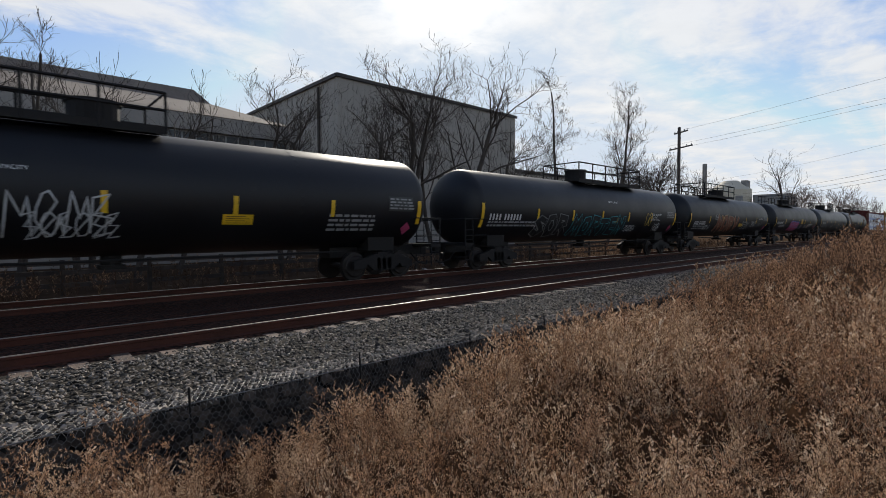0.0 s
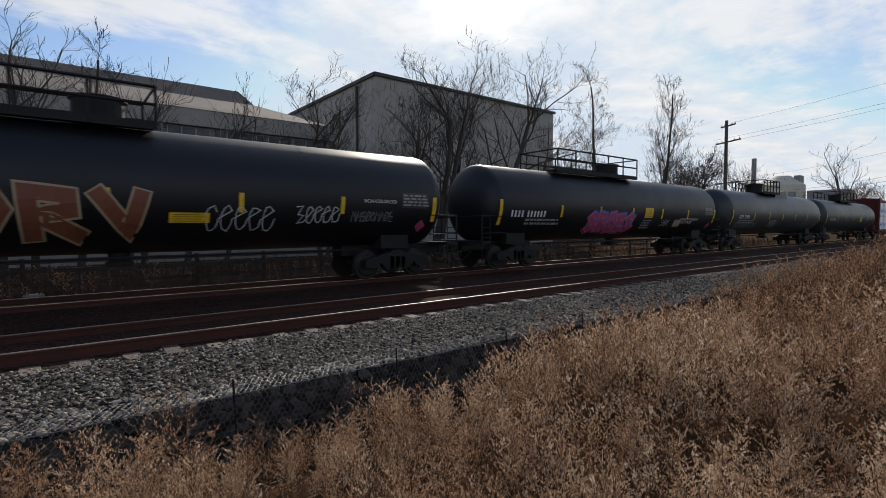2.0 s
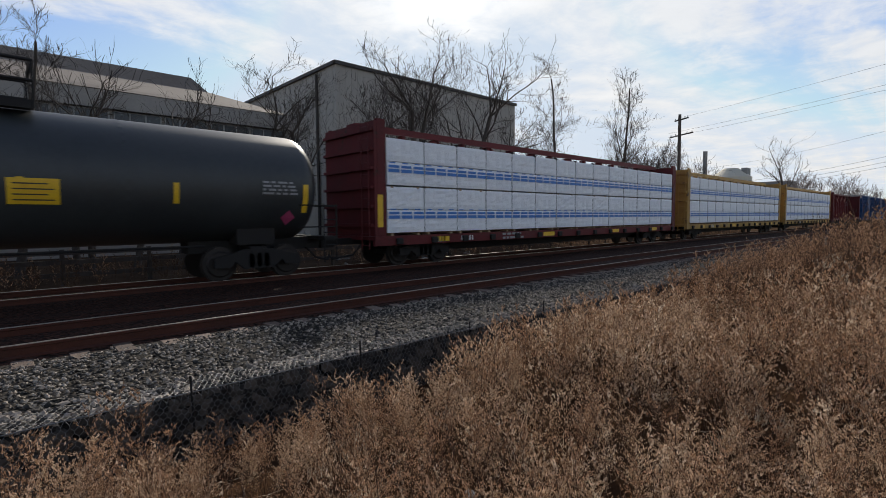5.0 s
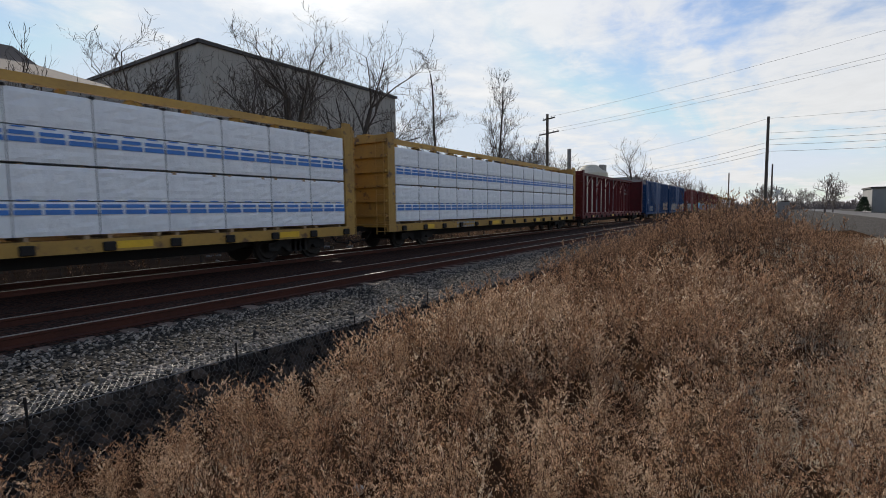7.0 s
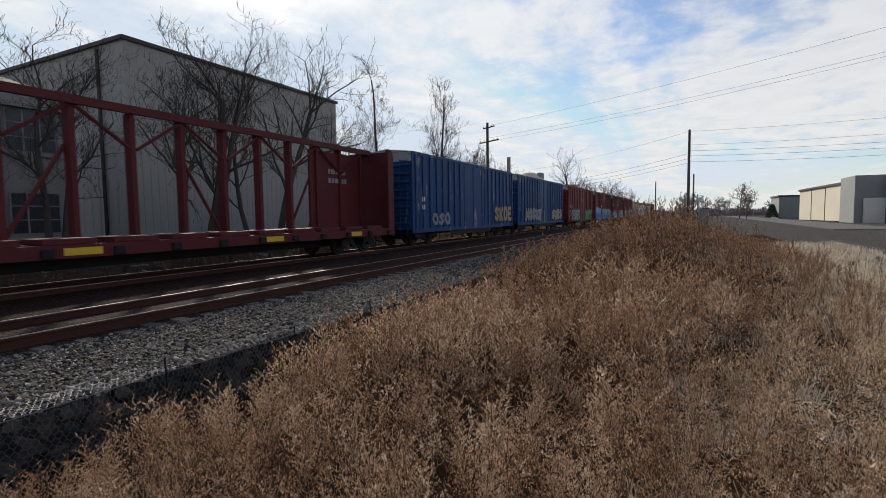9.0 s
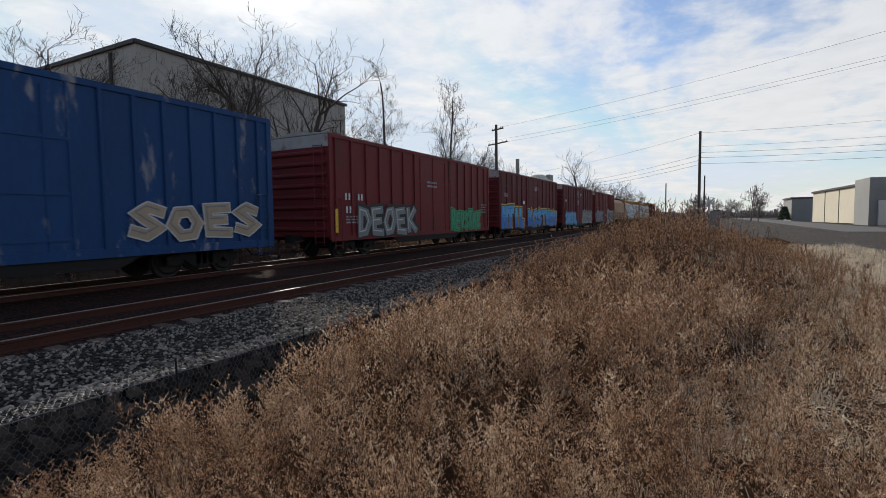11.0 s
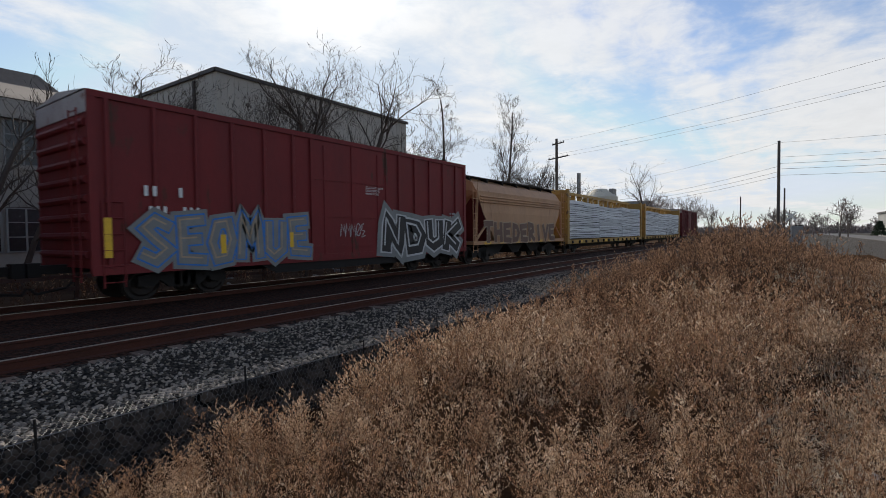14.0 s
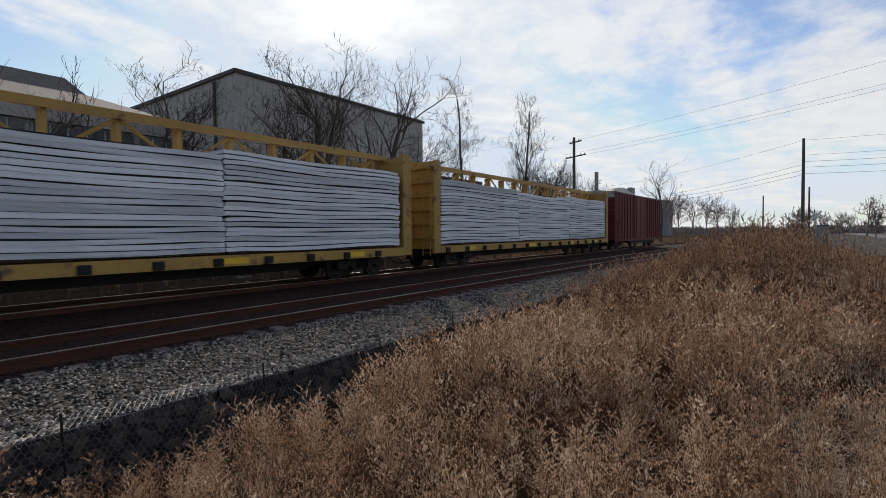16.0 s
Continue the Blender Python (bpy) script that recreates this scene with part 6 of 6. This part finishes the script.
def build_weeds():
    rng = np.random.RandomState(21)
    tan_t = [plume_template(100 + i, 0.80, 2, 16, 9, 4, 0.0070, 0.58) for i in range(7)]
    red_t = [plume_template(200 + i, 0.92, 2, 14, 8, 4, 0.0068, 0.46) for i in range(6)]
    tanmid_t = [plume_template(600 + i, 0.80, 2, 13, 7, 3, 0.0105, 0.58) for i in range(6)]
    redmid_t = [plume_template(700 + i, 0.92, 2, 12, 6, 3, 0.0105, 0.46) for i in range(6)]
    far_t = [plume_template(300 + i, 0.86, 1, 11, 3, 3, 0.0170, 0.36, 0.005) for i in range(6)]
    dead_t = [weed_template(400 + i, 0.95, 6, 2, 0.22, 0.05, 0.008, 0.0042) for i in range(5)]
    grass_t = []
    for i in range(6):
        r = random.Random(500 + i)
        segs = []
        for _ in range(16):
            a, l = r.uniform(0, 6.28), r.uniform(0.10, 0.30)
            p = Vector((r.uniform(-0.10, 0.10), r.uniform(-0.10, 0.10), -0.02))
            m = p + Vector((math.cos(a) * l * 0.25, math.sin(a) * l * 0.25, l * 0.7))
            e = m + Vector((math.cos(a) * l * 0.6, math.sin(a) * l * 0.6, l * r.uniform(-0.5, 0.2)))
            segs += [(tuple(p), tuple(m), 0.0030, 0.0024), (tuple(m), tuple(e), 0.0024, 0.0010)]
        V, F = blades(segs)
        grass_t.append((V, np.concatenate([F[:, [0, 1, 2]], F[:, [0, 2, 3]]]), 0))
    straw_t = []
    for i in range(6):
        r = random.Random(800 + i)
        segs = []
        for _ in range(22):
            a, l = r.uniform(0, 6.28), r.uniform(0.04, 0.16)
            p = Vector((r.uniform(-0.22, 0.22), r.uniform(-0.22, 0.22), r.uniform(0.005, 0.05)))
            segs.append((tuple(p), tuple(p + Vector((math.cos(a) * l, math.sin(a) * l, r.uniform(-0.01, 0.03)))), 0.0035, 0.0022))
        V, F = blades(segs)
        straw_t.append((V, np.concatenate([F[:, [0, 1, 2]], F[:, [0, 2, 3]]]), 0))

    def patchy(x, y, s, o):
        return noise.noise((x * s + o, y * s, o))

    tan_s, red_s, tanmid_s, redmid_s, far_s, dead_s, grass_s, straw_s = [], [], [], [], [], [], [], []

    def put(x, y, k, russet):
        r = math.hypot(x, y)
        if r < 5.2:
            (red_s if russet else tan_s).append((x, y, k))
        else:
            (redmid_s if russet else tanmid_s).append((x, y, k))

    # bushes of a few plants each, with dark gaps between them
    bushes = []
    tries = 0
    while len(bushes) < 560 and tries < 40000:
        tries += 1
        r = 1.7 + 8.2 * rng.rand() ** 0.8
        a = math.radians(rng.uniform(-24, 102))
        x, y = r * math.cos(a), r * math.sin(a)
        if y > 4.75 or x < -1.8 or (y > 3.9 and x < 5 and rng.rand() < 0.7):
            continue
        if y < -0.3 and patchy(x, y, 0.5, 30) > -0.12 and rng.rand() < 0.78:
            continue
        if any((x - u) ** 2 + (y - v) ** 2 < 0.25 ** 2 for u, v in bushes):
            continue
        bushes.append((x, y))
        tall = 1.02 + 0.5 * patchy(x, y, 0.45, 9) - (0.30 if y < -0.8 else 0) + (0.10 if x > 6 else 0)
        if r < 2.4:
            tall *= 0.85
        if y > 2.6 and 0.7 < x < 2.4:
            tall *= 0.72
        russet = rng.rand() < 0.26 + 0.6 * patchy(x, y, 0.4, 50) + (0.12 if x > 6 and y > 0 else 0)
        for _ in range(rng.randint(1, 4)):
            put(x + rng.normal(0, 0.12), y + rng.normal(0, 0.12), tall * rng.uniform(0.65, 1.15), russet if rng.rand() < 0.85 else not russet)
    # lower plants between the bushes
    for _ in range(260):
        r = 2.0 + 7.5 * rng.rand() ** 0.7
        a = math.radians(rng.uniform(-24, 100))
        x, y = r * math.cos(a), r * math.sin(a)
        if y < 4.6 and x > -1.6:
            put(x, y, rng.uniform(0.35, 0.6), rng.rand() < 0.55)
    for _ in range(60):
        put(rng.uniform(-1.6, 0.7), rng.uniform(2.3, 3.9), rng.uniform(0.7, 1.1), rng.rand() < 0.4)
    # the strip along the stone basket
    for _ in range(130):
        x, y = rng.uniform(-2.2, 9), rng.uniform(3.2, 4.8)
        if patchy(x, y, 1.1, 12) > -0.15:
            put(x, y, rng.uniform(0.9, 1.2) if x < 0.7 else rng.uniform(0.5, 0.8) if x < 2.4 else rng.uniform(0.6, 1.0), rng.rand() < 0.6)
    def crest(x, y):
        return math.exp(-((x - 16.0) / 5.0) ** 2 - ((y - 1.2) / 2.0) ** 2)

    while len(far_s) < 2700:
        x, y = rng.uniform(7.5, 30), rng.uniform(-7.5, 5.3)
        if math.hypot(x, y) < 8.5 or (y < -4.0 and rng.rand() < 0.75) or y < -5.6 + 0.06 * (x - 10) and x > 10:
            continue
        k = 1.0 - 0.28 * (y < -1.5) - 0.2 * (y < -3.2)
        far_s.append((x, y, k * rng.uniform(0.65, 1.3) * (1 + 0.22 * crest(x, y))))
    for _ in range(520):
        x, y = rng.uniform(9, 27), rng.normal(1.0, 1.9)
        if y < 5.2:
            dead_s.append((x, y, rng.uniform(0.7, 1.25) * (1 + 0.35 * crest(x, y))))
    for _ in range(620):
        x, y = rng.uniform(1.0, 11), rng.uniform(-4.5, 4.4)
        if math.hypot(x, y) > 2.2:
            dead_s.append((x, y, rng.uniform(0.45, 0.85)))
    while len(grass_s) < 1300:
        x, y = rng.uniform(0.4, 20), rng.uniform(-6.5, 4.8)
        if math.hypot(x, y) < 1.0 or (y > 0.3 and rng.rand() < 0.85):
            continue
        grass_s.append((x, y, rng.uniform(0.6, 1.3)))
    for _ in range(1300):
        x = rng.uniform(6, 34)
        grass_s.append((x, rng.uniform(-7.2, -2.2), rng.uniform(0.7, 1.5)))
    for _ in range(1500):
        r, a = 2.0 + 11 * rng.rand() ** 0.8, math.radians(rng.uniform(-28, 40))
        x, y = r * math.cos(a), r * math.sin(a)
        if y < 0.2 and patchy(x, y, 0.6, 30) > -0.05:
            straw_s.append((x, y, rng.uniform(0.8, 1.4)))
    scatter("dry_weeds", "feathery tan dry weeds with seed tufts by the ballast", M_WEED, tan_t + tan_t[:1], tan_s)
    scatter("russet_weeds", "russet brown dry weed stalks among the tan weeds", M_WEEDRED, red_t, red_s)
    scatter("tan_weed_thicket", "tan dry weed bushes further along the slope", M_WEED, tanmid_t, tanmid_s)
    scatter("russet_weed_thicket", "russet dry weed bushes further along the slope", M_WEEDRED, redmid_t, redmid_s)
    scatter("straw_litter", "flattened pale straw lying on the bare earth", M_STRAW, straw_t, straw_s, "straw")
    scatter("mound_weeds", "dense brown dry weeds over the low mound", M_WEEDRED, far_t, far_s)
    scatter("dead_stalks", "thin dark dead stalks standing over the weeds", M_BARK, dead_t, dead_s)
    scatter("dry_grass", "bleached dry grass tufts on bare earth", M_STRAW, grass_t, grass_s, "grass")
    # weeds and rubbish strip behind the far track
    back = []
    for _ in range(650):
        x = rng.uniform(-8, 60)
        back.append((x, rng.uniform(16.6, 24), rng.uniform(0.4, 1.3)))
    low = [(rng.uniform(-8, 60), rng.uniform(16.0, 21.5), rng.uniform(0.5, 1.25)) for _ in range(850)]
    scatter("bank_scrub", "matted dark brown dead scrub along the far track", M_STEM, far_t, low)
    scatter("trackside_scrub", "low brown scrub between the tracks and the buildings", M_WEEDRED, far_t, back)


build_weeds()


# ---- loose stones, gabion net, ties, fence ----
def build_stones():
    rng = np.random.RandomState(8)
    ico = bmesh.new()
    bmesh.ops.create_icosphere(ico, subdivisions=1, radius=1.0)
    base = np.array([v.co[:] for v in ico.verts])
    tri = np.array([[v.index for v in f.verts] for f in ico.faces])
    ico.free()
    temps = []
    for i in range(14):
        b = base * (1 + rng.uniform(-0.45, 0.35, (len(base), 1)))
        temps.append(b * np.array([rng.uniform(0.8, 1.5), rng.uniform(0.7, 1.1), rng.uniform(0.5, 0.85)]))
    Vs, Fs, off = [], [], 0
    n = 18500
    for i in range(n):
        if i < 13500:
            x, y, s = -2.5 + 21 * rng.rand() ** 1.35, rng.uniform(EDGE_Y - 0.02, 7.75), rng.uniform(0.013, 0.029)
        elif i < 16300:
            x, y, s = -2.5 + 28 * rng.rand(), rng.uniform(EDGE_Y, 7.9), rng.uniform(0.014, 0.03)
        else:
            x, y, s = rng.uniform(-2, 16), EDGE_Y + 0.05 + abs(rng.normal(0, 0.22)), rng.uniform(0.022, 0.05)
        if abs(abs(y - NEAR_Y) - GAUGE / 2) < 0.12:
            continue
        a = rng.uniform(0, 6.283)
        c, si = math.cos(a), math.sin(a)
        W = temps[rng.randint(14)] * s
        tl = rng.uniform(-0.5, 0.5)
        X, Y, Z = W[:, 0] * c - W[:, 1] * si, W[:, 0] * si + W[:, 1] * c, W[:, 2] + tl * W[:, 0]
        Vs.append(np.stack([X + x, Y + y, Z + ground_z(x, max(y, EDGE_Y + 0.06)) + s * 0.3], 1))
        Fs.append(tri + off)
        off += len(W)
    me = mesh_np("ballast_stones", np.concatenate(Vs), np.concatenate(Fs), M_STONE)
    tagged(link_mesh("ballast_stones", me, None), "loose grey crushed stones on the ballast shoulder", "gravel", kind="stuff")
    # rocks inside the basket face
    Vs, Fs, off = [], [], 0
    for i in range(2600):
        x, z, s = rng.uniform(-2, 18), rng.uniform(-1.1, -0.33), rng.uniform(0.05, 0.10)
        W = temps[rng.randint(14)] * s
        Vs.append(np.stack([W[:, 0] + x, W[:, 2] * 0.6 + EDGE_Y + 0.03, W[:, 1] + z], 1))
        Fs.append(tri + off)
        off += len(W)
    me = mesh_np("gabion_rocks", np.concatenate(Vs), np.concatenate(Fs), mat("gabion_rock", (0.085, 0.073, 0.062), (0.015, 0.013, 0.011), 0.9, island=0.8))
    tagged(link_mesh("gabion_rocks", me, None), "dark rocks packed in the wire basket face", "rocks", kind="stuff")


def build_net():
    """Hexagonal wire net over the basket's face and its top edge."""
    g = empty("gabion", "wire-net gabion basket edge holding the ballast", "gabion")
    rnd = random.Random(3)
    segs = []
    w, hgt = 0.066, 0.057
    nx, nz = int(17 / w), 10

    def at(x, s):
        # s runs up the face, then back over the top
        bulge = 0.02 * noise.noise((x * 1.2, s * 3, 1))
        if s < 0.72:
            return (x, EDGE_Y - 0.075 + bulge - 0.03 * math.sin(x * 0.9), -1.02 + s)
        return (x, EDGE_Y - 0.075 + (s - 0.72), -0.262 + 0.02 * noise.noise((x * 2, s * 4, 7)) + 0.02 * (s - 0.72))

    rows = 20
    for j in range(rows):
        for i in range(nx):
            x = -2 + (i + 0.5 * (j % 2)) * w
            s = j * hgt
            a, b = (x, s), (x, s + hgt * 0.45)
            segs.append((at(*a), at(*b)))
            segs.append((at(*b), at(x + w / 2, s + hgt)))
            segs.append((at(*b), at(x - w / 2, s + hgt)))
    r = 0.0020
    V, F = branch_tubes([(a, b, r, r) for a, b in segs], 3)
    o = link_mesh("wire_net", mesh_np("wire_net", V, F, M_WIRE), None, g, "galvanised hexagonal wire net")
    bm = bmesh.new()
    pts = [at(-2 + k * 0.5, 0.72) for k in range(35)]
    sweep(bm, pts, 0.006)
    part("selvedge_wire", bm, M_WIRE, g)
    for k in range(4):
        x = 1.5 + k * 2.1
        bm = bmesh.new()
        tube(bm, (x, EDGE_Y - 0.09, -1.1), (x + rnd.uniform(-0.05, 0.05), EDGE_Y - 0.07, -0.15 + rnd.uniform(0, 0.12)), 0.012, n=6)
        part("stake", bm, M_STEEL, g)


build_stones()
build_net()


def build_fence():
    """Low rail fence and rubble between the far track and the buildings."""
    f = empty("rail_fence", "low weathered rail fence behind the tracks", "fence")
    me = mesh_of("fence_post", bx(-0.06, 0.06, -0.06, 0.06, -0.5, 1.15), M_BARK)
    rl = mesh_of("fence_rail", bx(0, 2.4, -0.03, 0.03, -0.07, 0.07), M_BARK)
    for i in range(22):
        x = -8 + i * 2.4
        o = link_mesh("fence_post", me, None, f)
        o.location = (x, 19.4, ground_z(x, 19.4))
        for z in (0.35, 0.75, 1.05):
            q = link_mesh("fence_rail", rl, None, f)
            q.location = (x, 19.33, ground_z(x, 19.4) + z)
    rnd = random.Random(9)
    for i in range(14):
        x, y = rnd.uniform(-4, 30), rnd.uniform(17.5, 22)
        s = rnd.uniform(0.12, 0.30)
        b = empty("concrete_block", "broken pale concrete block in the scrub", "rubble", "rubble")
        b.location, b.rotation_euler = (x, y, ground_z(x, y) - 0.05), (rnd.uniform(-0.2, 0.2), rnd.uniform(-0.2, 0.2), rnd.uniform(0, 3))
        part("block", bx(-s, s, -s * 0.5, s * 0.5, 0, s * 0.7, bevel=0.04), M_CONCRETE, b)


build_fence()


def build_litter():
    rnd = random.Random(4)
    for i, (x, y, s) in enumerate(((2.6, 2.55, 0.07), (5.2, -0.6, 0.09), (4.2, -1.0, 0.06), (6.4, -1.8, 0.08))):
        o = part("pale_rag", bx(-s, s, -s * 0.6, s * 0.6, 0, s * 0.9, bevel=s * 0.3), M_OFFWHITE)
        o.location, o.rotation_euler = (x, y, ground_z(x, y) + 0.02), (0.3, 0.4, rnd.uniform(0, 3))
        tagged(o, "crumpled pale scrap of litter in the weeds", "litter", group="litter")
    # signal cabinet and crossbuck by the far street
    c = empty("signal_cabinet", "grey signal cabinet beside the poles past the mound", "cabinet")
    part("body", bx(77, 78.2, -2.2, -0.9, -0.2, 2.0, bevel=0.03), M_GREYWALL, c)
    part("roof", bx(76.9, 78.3, -2.3, -0.8, 2.01, 2.1), M_TRIM, c)
    p = empty("crossing_signal", "railway crossing signal post by the far street", "signal")
    bm = bmesh.new()
    tube(bm, (74, -0.9, -0.2), (74, -0.9, 3.6), 0.07, n=8)
    part("post", bm, M_GREYWALL, p)
    for a in (45, -45):
        bm = bmesh.new()
        box(bm, -0.03, 0.03, -0.7, 0.7, -0.1, 0.1, m=pose(73.88 - 0.01 * (a > 0) * 7, -0.9, 3.2, a, 0, 0))
        part("crossbuck", bm, M_OFFWHITE, p)


build_litter()
build_ties(track_near, NEAR_Y, -6, 110)
build_ties(track_far, TRAIN_Y, -4, 60)


def motions():
    """The train runs past at an almost steady pace."""
    way = ((0, 0.0), (2, 41.0), (4, 82.7), (6, 124.6), (8, 166.3), (10, 207.5), (12, 248.3), (14, 288.8), (16, 329.4))
    for car, s in TRAIN:
        walk(car, [(t, pose(s - d, TRAIN_Y, 0)) for t, d in way])


motions()
